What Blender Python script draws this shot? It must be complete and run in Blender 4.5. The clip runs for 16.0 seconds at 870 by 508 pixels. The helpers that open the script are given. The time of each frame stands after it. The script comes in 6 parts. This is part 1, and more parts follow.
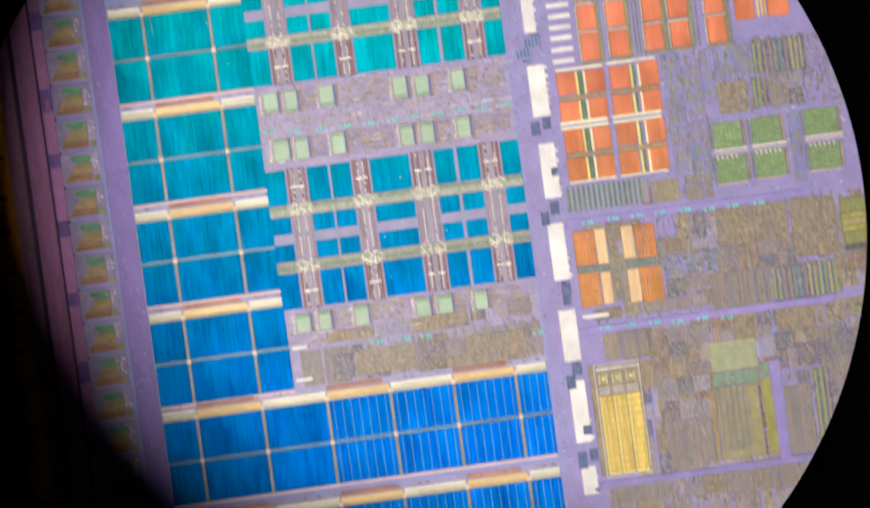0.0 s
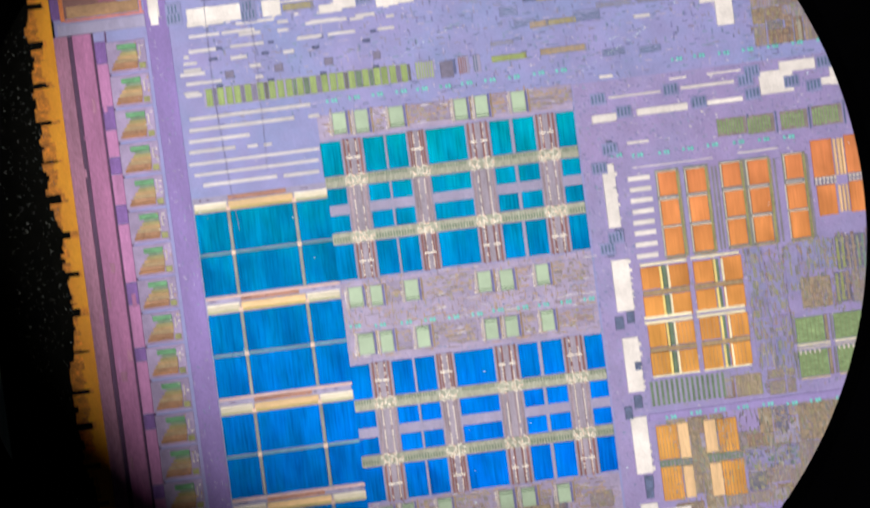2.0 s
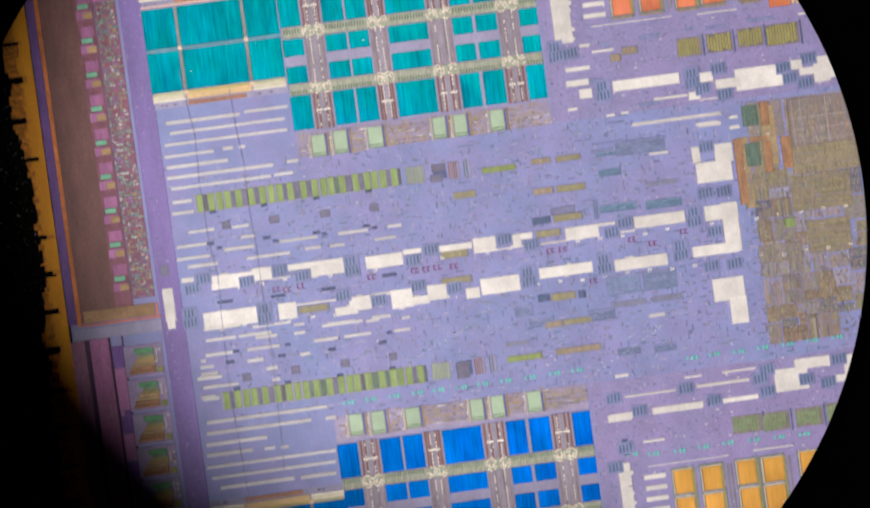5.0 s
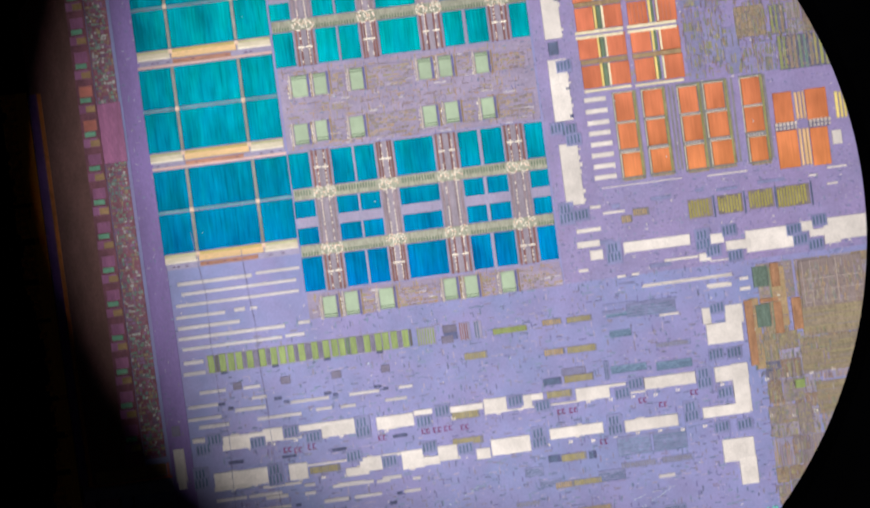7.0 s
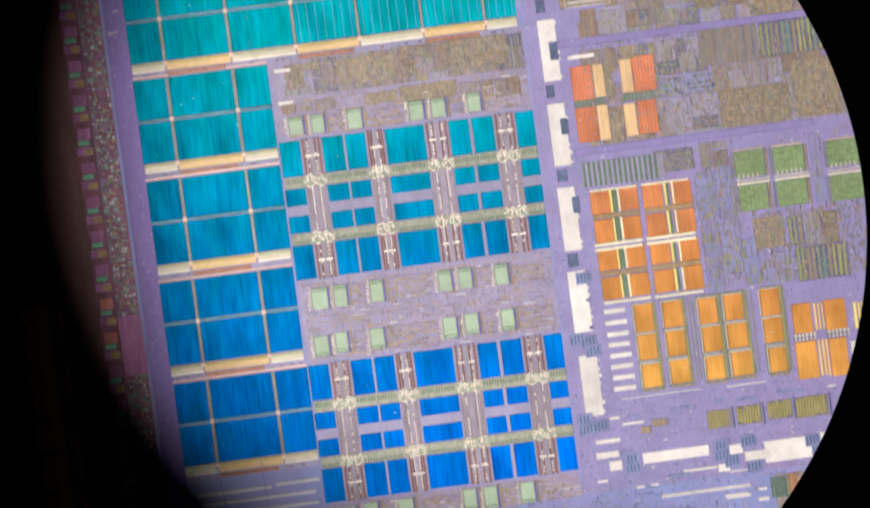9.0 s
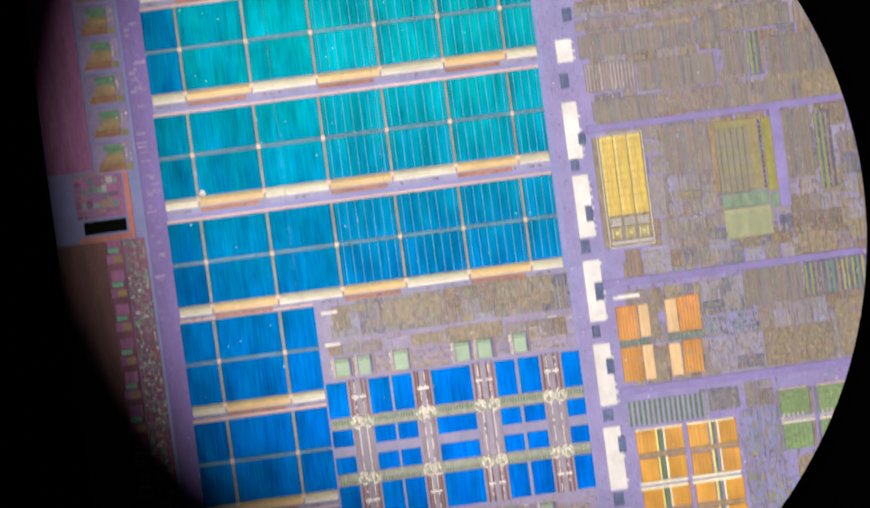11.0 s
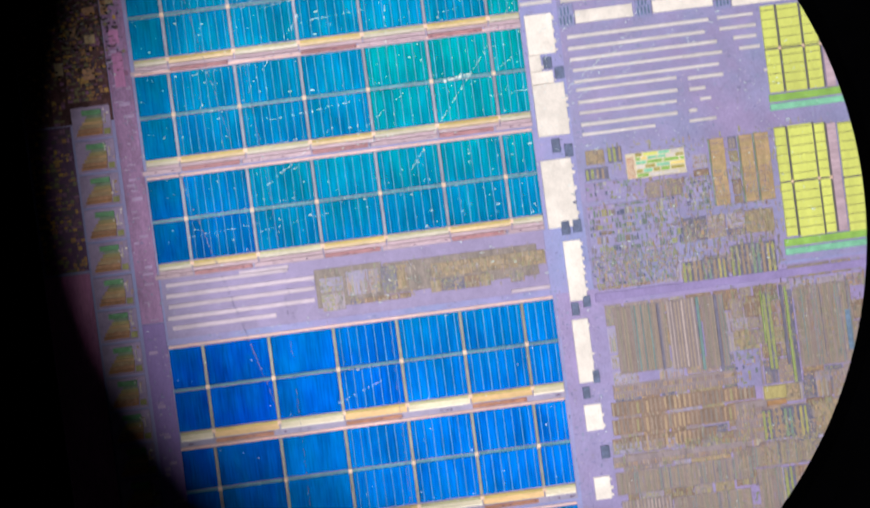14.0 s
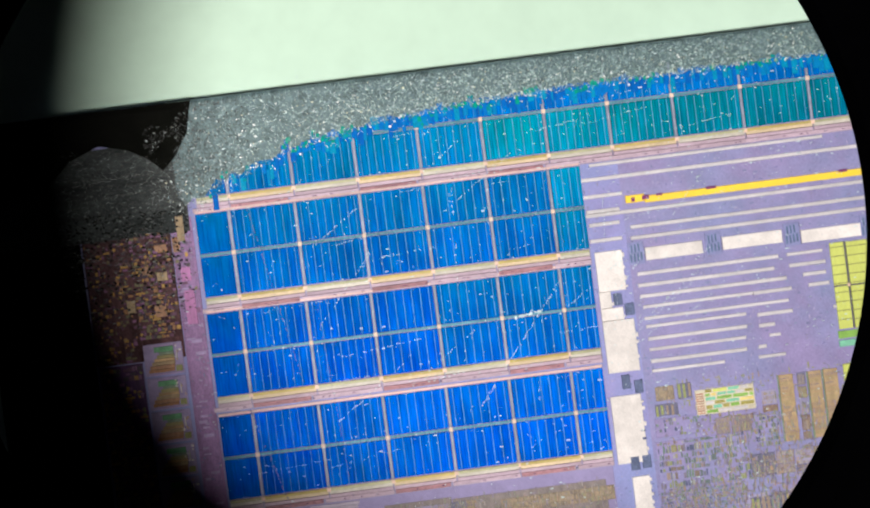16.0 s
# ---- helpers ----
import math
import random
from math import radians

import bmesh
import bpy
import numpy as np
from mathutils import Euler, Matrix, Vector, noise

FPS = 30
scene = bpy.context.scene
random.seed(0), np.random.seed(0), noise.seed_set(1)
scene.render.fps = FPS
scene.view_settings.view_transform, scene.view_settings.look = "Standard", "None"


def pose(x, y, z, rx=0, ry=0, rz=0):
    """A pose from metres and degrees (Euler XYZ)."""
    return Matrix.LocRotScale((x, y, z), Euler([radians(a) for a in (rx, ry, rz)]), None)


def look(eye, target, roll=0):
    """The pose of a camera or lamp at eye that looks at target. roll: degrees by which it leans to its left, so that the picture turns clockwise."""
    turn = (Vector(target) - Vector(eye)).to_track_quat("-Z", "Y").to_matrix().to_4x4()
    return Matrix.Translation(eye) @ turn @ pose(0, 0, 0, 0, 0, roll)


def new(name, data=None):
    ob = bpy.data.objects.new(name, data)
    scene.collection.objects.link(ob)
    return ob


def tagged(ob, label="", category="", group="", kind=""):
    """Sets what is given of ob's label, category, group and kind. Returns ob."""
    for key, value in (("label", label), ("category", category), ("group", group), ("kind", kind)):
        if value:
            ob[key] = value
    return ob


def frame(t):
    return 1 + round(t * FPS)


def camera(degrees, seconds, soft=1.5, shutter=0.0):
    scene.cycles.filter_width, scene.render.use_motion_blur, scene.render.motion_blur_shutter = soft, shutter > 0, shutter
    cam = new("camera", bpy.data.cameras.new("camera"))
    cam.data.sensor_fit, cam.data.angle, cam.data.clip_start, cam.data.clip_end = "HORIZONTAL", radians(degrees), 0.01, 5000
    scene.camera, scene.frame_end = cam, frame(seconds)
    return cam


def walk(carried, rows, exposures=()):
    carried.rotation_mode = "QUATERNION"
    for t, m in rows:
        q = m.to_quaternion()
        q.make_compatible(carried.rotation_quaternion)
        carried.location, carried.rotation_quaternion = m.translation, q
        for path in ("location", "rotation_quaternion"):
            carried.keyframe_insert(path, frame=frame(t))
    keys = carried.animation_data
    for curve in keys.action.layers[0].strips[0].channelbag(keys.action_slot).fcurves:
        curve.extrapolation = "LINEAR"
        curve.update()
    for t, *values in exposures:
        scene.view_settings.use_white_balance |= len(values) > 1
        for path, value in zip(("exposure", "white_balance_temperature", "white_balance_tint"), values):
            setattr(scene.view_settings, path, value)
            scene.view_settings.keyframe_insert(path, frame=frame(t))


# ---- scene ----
# One unit of the layout below is U metres (about 2.75 micrometres): the die is 14.9 mm long.
U = 2.75e-6
FOV = 16.0
DIST = 784 / math.tan(radians(FOV / 2)) * U
TILT_X, TILT_Y = -1.706, -2.963
cam = camera(FOV, 16.0, soft=2.05, shutter=0.7)
EYE = pose(0, 0, 0, TILT_X, TILT_Y, 0) @ Vector((0, 0, DIST))
cam_pose = pose(EYE.x, EYE.y, EYE.z, TILT_X, TILT_Y, 0)
walk(cam, [(0.0, cam_pose), (16.0, cam_pose)], [(0.0, 0.02), (2.0, 0.0), (3.5, -0.1), (6.0, -0.22), (7.0, -0.14), (8.0, -0.08), (10.5, 0.03), (12.0, 0.06), (15.0, 0.1), (16.0, 0.06)])

# ---- light: one coaxial microscope lamp in a dark tube ----
world = bpy.data.worlds.new("dim_room")
world.use_nodes = True
world.node_tree.nodes["Background"].inputs[0].default_value = (0.55, 0.6, 0.7, 1)
world.node_tree.nodes["Background"].inputs[1].default_value = 0.01
scene.world = world
lamp = bpy.data.lights.new("microscope_lamp", "AREA")
lamp.shape, lamp.size, lamp.energy, lamp.color = "DISK", 0.0008, 0.0022, (1.0, 0.99, 0.95)
lamp_ob = new("microscope_lamp", lamp)
lamp_ob.matrix_world = look((-630 * U, -204 * U, 0.013), (0.0002, 0.0, 0.0))


# ---- materials ----
def nodes_of(name):
    m = bpy.data.materials.new(name)
    m.use_nodes = True
    nt = m.node_tree
    nt.nodes.clear()
    return m, nt, nt.nodes.new, nt.links.new


def grain(nt, stretch, scale, detail=3.0, rough=0.6):
    """Noise over the die's surface, in layout units, shifted from piece to piece."""
    N, L = nt.nodes.new, nt.links.new
    tc, info, mp, nz = N("ShaderNodeTexCoord"), N("ShaderNodeObjectInfo"), N("ShaderNodeMapping"), N("ShaderNodeTexNoise")
    wide = N("ShaderNodeMath")
    wide.operation, wide.inputs[1].default_value = "MULTIPLY", 977.0
    L(info.outputs["Random"], wide.inputs[0])
    mp.inputs["Scale"].default_value = (stretch[0] / U, stretch[1] / U, 1 / U)
    L(tc.outputs["Object"], mp.inputs["Vector"])
    nz.noise_dimensions = "4D"
    L(wide.outputs[0], nz.inputs["W"])
    L(mp.outputs[0], nz.inputs["Vector"])
    nz.inputs["Scale"].default_value, nz.inputs["Detail"].default_value, nz.inputs["Roughness"].default_value = scale, detail, rough
    return nz.outputs["Fac"]


def ramp(nt, fac, stops):
    r = nt.nodes.new("ShaderNodeValToRGB")
    while len(r.color_ramp.elements) < len(stops):
        r.color_ramp.elements.new(0.5)
    for e, (p, c) in zip(r.color_ramp.elements, stops):
        e.position, e.color = p, (*c, 1)
    nt.links.new(fac, r.inputs[0])
    return r.outputs[0]


def shade(c, k):
    return tuple(min(1.0, x * k) for x in c)


def mix(nt, fac, a, b, kind="MIX"):
    n = nt.nodes.new("ShaderNodeMix")
    n.data_type, n.blend_type = "RGBA", kind
    for s, v in ((n.inputs["Factor"], fac), (n.inputs["A"], a), (n.inputs["B"], b)):
        if isinstance(v, tuple):
            s.default_value = (*v, 1) if len(v) == 3 else v
        elif isinstance(v, (int, float)):
            s.default_value = v
        else:
            nt.links.new(v, s)
    return n.outputs["Result"]


def film_mat(name, c, spread=0.2, stretch=(1, 1), scale=0.05, fine=0.6, rough=0.5, metal=0.0, bump=0.25, specks=0.0, spec=0.2, alt=None):
    """A plain layer of the chip: two scales of grain, slight relief, sometimes bright dust specks."""
    m, nt, N, L = nodes_of(name)
    p, out = N("ShaderNodeBsdfPrincipled"), N("ShaderNodeOutputMaterial")
    big, small = grain(nt, stretch, scale), grain(nt, stretch, fine, 2.0)
    col = ramp(nt, big, [(0.3, shade(c, 1 - spread)), (0.7, shade(c, 1 + spread))])
    if alt:
        cloud = ramp(nt, grain(nt, (1, 1), 0.007, 4.0, 0.65), [(0.36, (0, 0, 0)), (0.64, (1, 1, 1))])
        col = mix(nt, 1.0, col, mix(nt, cloud, (1, 1, 1), alt), "MULTIPLY")
    tone = ramp(nt, small, [(0.3, (1 - spread,) * 3), (0.7, (1 + 0.6 * spread,) * 3)])
    col = mix(nt, 1.0, col, tone, "MULTIPLY")
    info = N("ShaderNodeObjectInfo")
    own = ramp(nt, info.outputs["Random"], [(0.0, (0.9, 0.9, 0.9)), (1.0, (1.08, 1.08, 1.08))])
    col = mix(nt, 1.0, col, own, "MULTIPLY")
    if specks:
        dots = grain(nt, (1, 1), 0.16, 1.0)
        col = mix(nt, ramp(nt, dots, [(0.74 - specks, (0, 0, 0)), (0.76 - specks, (1, 1, 1))]), col, (0.75, 0.78, 0.76))
    L(col, p.inputs["Base Color"])
    p.inputs["Metallic"].default_value, p.inputs["Roughness"].default_value, p.inputs["Specular IOR Level"].default_value = metal, rough, spec
    b = N("ShaderNodeBump")
    b.inputs["Strength"].default_value, b.inputs["Distance"].default_value = bump, 1.5 * U
    L(small, b.inputs["Height"])
    L(b.outputs[0], p.inputs["Normal"])
    L(p.outputs[0], out.inputs[0])
    return m


def mosaic_mat(name, colours, rough=0.5, spec=0.25, calm=0.0, to=(0.29, 0.215, 0.215)):
    """Crowded small cells: each island takes its own colour from the palette, drawn towards one tone where the field is calm."""
    colours = [tuple(a + calm * (b - a) for a, b in zip(c, to)) for c in colours]
    m, nt, N, L = nodes_of(name)
    p, out, geo = N("ShaderNodeBsdfPrincipled"), N("ShaderNodeOutputMaterial"), N("ShaderNodeNewGeometry")
    col = ramp(nt, geo.outputs["Random Per Island"], [(i / len(colours), c) for i, c in enumerate(colours)])
    col.node.color_ramp.interpolation = "CONSTANT"
    small = grain(nt, (1, 1), 0.5, 2.0)
    col = mix(nt, 1.0, col, ramp(nt, small, [(0.3, (0.7,) * 3), (0.7, (1.2,) * 3)]), "MULTIPLY")
    L(col, p.inputs["Base Color"])
    p.inputs["Roughness"].default_value, p.inputs["Specular IOR Level"].default_value = rough, spec
    L(p.outputs[0], out.inputs[0])
    return m


def grating_mat(name, top, low, base, tilt=0.07, rough=0.37, lines=0.3, stretch=(1, 0.05), stained=None):
    """Memory cells as a diffraction grating: two facets of the fine grooves, each throwing its own colour."""
    m, nt, N, L = nodes_of(name)
    out = N("ShaderNodeOutputMaterial")
    groove, patch = grain(nt, stretch, 0.35, 4.0, 0.7), grain(nt, (1, 0.5), 0.02, 2.0)
    tone = ramp(nt, groove, [(0.25, (1 - lines,) * 3), (0.75, (1 + lines,) * 3)])
    tone = mix(nt, 1.0, tone, ramp(nt, patch, [(0.3, (0.62,) * 3), (0.7, (1.2,) * 3)]), "MULTIPLY")
    blotch = ramp(nt, grain(nt, (1, 0.4), 0.035, 3.0), [(0.40, (0, 0, 0)), (0.62, (1, 1, 1))])
    if stained:
        base = mix(nt, blotch, base, stained)
    geo, along = N("ShaderNodeNewGeometry"), N("ShaderNodeCombineXYZ")
    along.inputs[1].default_value = 1.0  # grooves run across, so the colour turns along the die
    lobes = []
    for c, aside, lean in ((top, -0.09, -tilt - 0.014), (low, -0.16, tilt - 0.012)):
        add, nrm, g = N("ShaderNodeVectorMath"), N("ShaderNodeVectorMath"), N("ShaderNodeBsdfAnisotropic")
        add.inputs[1].default_value = (aside, lean, 0)
        L(geo.outputs["Normal"], add.inputs[0])
        nrm.operation = "NORMALIZE"
        L(add.outputs[0], nrm.inputs[0])
        L(nrm.outputs[0], g.inputs["Normal"])
        g.inputs["Roughness"].default_value, g.inputs["Anisotropy"].default_value = rough, 0.42
        L(along.outputs[0], g.inputs["Tangent"])
        L(mix(nt, 1.0, c, tone, "MULTIPLY"), g.inputs["Color"])
        lobes.append(g)
    d = N("ShaderNodeBsdfDiffuse")
    L(mix(nt, 1.0, base, tone, "MULTIPLY"), d.inputs["Color"])
    a, b = N("ShaderNodeAddShader"), N("ShaderNodeAddShader")
    L(lobes[0].outputs[0], a.inputs[0])
    L(lobes[1].outputs[0], a.inputs[1])
    L(a.outputs[0], b.inputs[0])
    L(d.outputs[0], b.inputs[1])
    L(b.outputs[0], out.inputs[0])
    return m


VIOLET = film_mat("violet_passivation", (0.236, 0.262, 0.508), 0.11, scale=0.02, fine=0.25, rough=0.55, alt=(1.2, 0.95, 0.97))
PURPLE = film_mat("purple_passivation", (0.270, 0.236, 0.450), 0.12, scale=0.02, fine=0.25, alt=(1.1, 0.96, 0.99))
MAUVE = film_mat("dull_mauve_film", (0.245, 0.25, 0.455), 0.13, scale=0.02, fine=0.25, alt=(1.2, 0.94, 0.97))
RAMBED = film_mat("pinkish_lilac_bed", (0.33, 0.27, 0.41), 0.16, scale=0.03, fine=0.3)
STREET = film_mat("purple_street", (0.285, 0.222, 0.475), 0.14, scale=0.02, fine=0.3)
LILAC = film_mat("lilac_gap", (0.32, 0.285, 0.435), 0.14, (1, 0.2), 0.03)
ROSEVIOLET = film_mat("rose_violet_strip", (0.34, 0.18, 0.38), 0.3, (1, 0.4), 0.04)
STRIP = film_mat("dark_violet_strip", (0.23, 0.15, 0.42), 0.16, (1, 0.3), 0.02)
BLUE = grating_mat("blue_memory_cells", (0.0, 0.0185, 0.0095), (0.0, 0.001, 0.035), (0.0, 0.132, 0.330), lines=0.45, stained=(0.0, 0.144, 0.275))
# blue cells again, with the worn end's light-angle tint put into the colour
BLUE_MID = grating_mat("half_tinted_blue_memory_cells", (0.0, 0.020, 0.011), (0.0, 0.0, 0.034), (0.0, 0.086, 0.29), lines=0.45, stained=(0.0, 0.108, 0.25))
BLUE_ANGLED = grating_mat("angle_tinted_blue_memory_cells", (0.0, 0.013, 0.012), (0.0, 0.0, 0.036), (0.0, 0.066, 0.32), lines=0.45, stained=(0.0, 0.095, 0.29))
BLUE_DEEP = grating_mat("angle_darkened_teal_cells", (0.0, 0.013, 0.008), (0.0, 0.0, 0.02), (0.0, 0.082, 0.205), lines=0.45, stained=(0.0, 0.10, 0.19))
BLUE_VIVID = grating_mat("bright_blue_memory_cells", (0.0, 0.006, 0.012), (0.0, 0.0, 0.036), (0.0, 0.098, 0.42), lines=0.35, stained=(0.0, 0.13, 0.44))
BLUE_LINE = film_mat("pale_bit_line", (0.075, 0.265, 0.52), 0.3, (1, 0.1), 0.05)
GRID = film_mat("pinkish_grey_rail", (0.29, 0.285, 0.275), 0.25, (1, 0.2), 0.1)
TEAL_RAIL = film_mat("grey_teal_rail", (0.10, 0.28, 0.36), 0.3, (0.2, 1), 0.1)
GOLD_BAR = film_mat("orange_gold_bar", (0.74, 0.49, 0.25), 0.18, (0.2, 1), 0.06)
OCHRE = film_mat("ochre_driver_edge", (0.50, 0.38, 0.13), 0.2, (0.2, 1), 0.06)
STRAW = film_mat("straw_driver_edge", (0.46, 0.44, 0.27), 0.2, (0.2, 1), 0.06)
PARCHMENT = film_mat("rubbed_gold_bar", (0.66, 0.50, 0.33), 0.2, (0.2, 1), 0.06)
SANDBAR = film_mat("rubbed_sand_bar", (0.58, 0.52, 0.46), 0.2, (0.2, 1), 0.06)
ORCHIDBAR = film_mat("rubbed_mauve_bar", (0.50, 0.36, 0.44), 0.2, (0.2, 1), 0.06)
GRIDWORN = film_mat("rubbed_lilac_rail", (0.30, 0.31, 0.42), 0.25, (1, 0.2), 0.1)
IVORY = film_mat("ivory_rail", (0.86, 0.76, 0.54), 0.15, (0.2, 0.2), 0.08)
CREAM_BAR = film_mat("cream_bar", (0.66, 0.58, 0.45), 0.18, (0.2, 1), 0.06)
FUSEWORN = film_mat("rubbed_red_fuse_bar", (0.40, 0.19, 0.22), 0.3, (0.2, 1), 0.1)
APRICOT = film_mat("apricot_column", (0.78, 0.50, 0.27), 0.15, (1, 0.1), 0.1)
BRONZE = film_mat("bronze_comb", (0.36, 0.24, 0.13), 0.25, (1, 0.2), 0.2)
AMBER = film_mat("burnt_orange_rail", (0.42, 0.19, 0.13), 0.3, (0.2, 1), 0.1)
PINK_RAIL = film_mat("pink_rail", (0.74, 0.50, 0.48), 0.2, (0.1, 1), 0.05)
NODE = film_mat("pale_node", (0.85, 0.58, 0.46), 0.2)
GLINT = film_mat("bright_contact", (0.92, 0.80, 0.70), 0.15)
ORANGE = grating_mat("orange_memory_cells", (0.008, 0.0, 0.005), (0.006, 0.012, 0.001), (0.64, 0.21, 0.065), lines=0.16)
YELLOW = film_mat("yellow_metal", (0.82, 0.64, 0.22), 0.2, (1, 0.1), 0.06)
SAFFRON = film_mat("saffron_cells", (0.66, 0.46, 0.10), 0.25, (1, 0.1), 0.1)
AMBERGOLD = film_mat("bright_gold_bus", (1.0, 0.64, 0.05), 0.1, (0.1, 1), 0.03)
WHITE = film_mat("white_metal_fill", (0.76, 0.685, 0.66), 0.15, scale=0.03, fine=0.45, rough=0.45)
PINKBAR = film_mat("pinkish_lilac_bar", (0.52, 0.43, 0.53), 0.15, (0.3, 1), 0.06)
LILACPINK = film_mat("pinkish_lilac_film", (0.31, 0.255, 0.46), 0.14, scale=0.03)
DRABOLIVE = film_mat("drab_olive_logic_bed", (0.235, 0.19, 0.185), 0.25, (1, 0.5), 0.08)
PEARL = film_mat("pale_grey_bar", (0.60, 0.55, 0.57), 0.15, (0.3, 1), 0.06)
DARK = film_mat("dark_slate_via_field", (0.09, 0.10, 0.22), 0.3, scale=0.1)
HATCHBED = film_mat("bluish_hatch_bed", (0.235, 0.240, 0.45), 0.15, scale=0.05)
SLATEBLUE = film_mat("slate_blue_field", (0.232, 0.24, 0.44), 0.22, (0.3, 1), 0.12)
SMOKE = film_mat("smoky_mauve_square", (0.185, 0.16, 0.25), 0.2, scale=0.1)
DRAB = film_mat("drab_olive_bed", (0.235, 0.215, 0.25), 0.2, (1, 0.3), 0.1)
INKBLUE = film_mat("ink_blue_via_field", (0.105, 0.13, 0.24), 0.35, scale=0.1)
HATCHING = film_mat("slate_blue_hatch", (0.10, 0.155, 0.26), 0.3, scale=0.1)
PALE = film_mat("pale_green_ram", (0.40, 0.50, 0.36), 0.1, scale=0.05)
NAVY = film_mat("navy_rail", (0.13, 0.14, 0.40), 0.2)
COMB = film_mat("beige_comb_rail", (0.35, 0.35, 0.28), 0.25, (1, 0.3), 0.2)
TOOTH = film_mat("green_comb_tooth", (0.14, 0.20, 0.13), 0.25)
RUST = film_mat("rust_column", (0.25, 0.10, 0.10), 0.3, (1, 0.2), 0.1)
DUSTROSE = film_mat("dusty_rose_column", (0.33, 0.245, 0.29), 0.3, (1, 0.2), 0.1)
DUSK = film_mat("grey_violet_column", (0.31, 0.26, 0.33), 0.2, (1, 0.2), 0.1)
OLIVE = film_mat("olive_cells", (0.27, 0.26, 0.10), 0.25, (1, 0.2), 0.1)
LIME = film_mat("yellow_green_memory", (0.60, 0.63, 0.15), 0.1, (1, 0.2), 0.05)
MINT = film_mat("mint_green_rail", (0.22, 0.55, 0.38), 0.2)
GRASS = film_mat("bright_green_rail", (0.25, 0.45, 0.09), 0.2)
LEAF = film_mat("leaf_green_bar", (0.27, 0.35, 0.12), 0.2, (1, 0.2), 0.1)
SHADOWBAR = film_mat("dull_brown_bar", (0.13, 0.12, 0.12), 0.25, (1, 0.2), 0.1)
PALEPINK = film_mat("pale_pinkish_rail", (0.60, 0.52, 0.48), 0.2, (0.2, 1), 0.1)
MOSSLINE = film_mat("dark_moss_seam", (0.20, 0.22, 0.11), 0.2, (1, 0.2), 0.1)
MOSSY = film_mat("moss_green_ram", (0.215, 0.30, 0.14), 0.25, (0.2, 1), 0.3)
TANNED = film_mat("tan_field", (0.30, 0.23, 0.16), 0.3, (1, 0.3), 0.15)
TEALFIELD = film_mat("teal_field", (0.155, 0.23, 0.36), 0.3, (0.3, 1), 0.15)
TEALDOT = film_mat("turquoise_dot", (0.16, 0.55, 0.52), 0.15)
MAROON = film_mat("maroon_mark", (0.20, 0.03, 0.14), 0.2)
LOGICBED = film_mat("mauve_logic_bed", (0.262, 0.208, 0.235), 0.2, (1, 0.35), 0.05, 0.8)
LOGIC = mosaic_mat("brown_logic_cells", ((0.35, 0.24, 0.18), (0.28, 0.17, 0.13), (0.38, 0.29, 0.16), (0.24, 0.23, 0.11), (0.31, 0.25, 0.38), (0.46, 0.30, 0.15), (0.13, 0.12, 0.14), (0.33, 0.28, 0.28), (0.17, 0.22, 0.20), (0.42, 0.39, 0.30)), calm=0.35)
TICKS = mosaic_mat("bronze_tick_cells", ((0.42, 0.25, 0.13), (0.26, 0.17, 0.16), (0.46, 0.31, 0.19), (0.20, 0.15, 0.20), (0.34, 0.28, 0.12)), calm=0.25)
GREENLOGIC = mosaic_mat("green_logic_cells", ((0.25, 0.24, 0.14), (0.16, 0.17, 0.18), (0.28, 0.29, 0.12), (0.21, 0.27, 0.20), (0.30, 0.22, 0.21), (0.30, 0.26, 0.33), (0.35, 0.33, 0.16)), calm=0.3)
STRIPES = mosaic_mat("brown_and_teal_stripes", ((0.33, 0.25, 0.21), (0.28, 0.21, 0.19), (0.34, 0.28, 0.21), (0.20, 0.26, 0.26), (0.31, 0.24, 0.23), (0.18, 0.17, 0.24), (0.36, 0.28, 0.20), (0.26, 0.24, 0.17)), calm=0.2)
OLIVELOGIC = mosaic_mat("olive_logic_cells", ((0.33, 0.29, 0.13), (0.26, 0.22, 0.16), (0.38, 0.34, 0.15), (0.28, 0.24, 0.24), (0.22, 0.22, 0.12), (0.36, 0.28, 0.20)), calm=0.3)
PEACH = mosaic_mat("peach_tick_cells", ((0.40, 0.27, 0.17), (0.30, 0.22, 0.17), (0.45, 0.32, 0.19), (0.24, 0.21, 0.18), (0.38, 0.30, 0.23), (0.32, 0.29, 0.14), (0.20, 0.16, 0.15)), calm=0.25)
GREYLOGIC = mosaic_mat("grey_logic_cells", ((0.16, 0.17, 0.20), (0.08, 0.09, 0.17), (0.22, 0.22, 0.15), (0.18, 0.24, 0.20), (0.12, 0.15, 0.15), (0.36, 0.36, 0.30), (0.20, 0.17, 0.24), (0.30, 0.27, 0.13), (0.20, 0.15, 0.13), (0.30, 0.22, 0.20), (0.14, 0.20, 0.17), (0.26, 0.28, 0.14)))
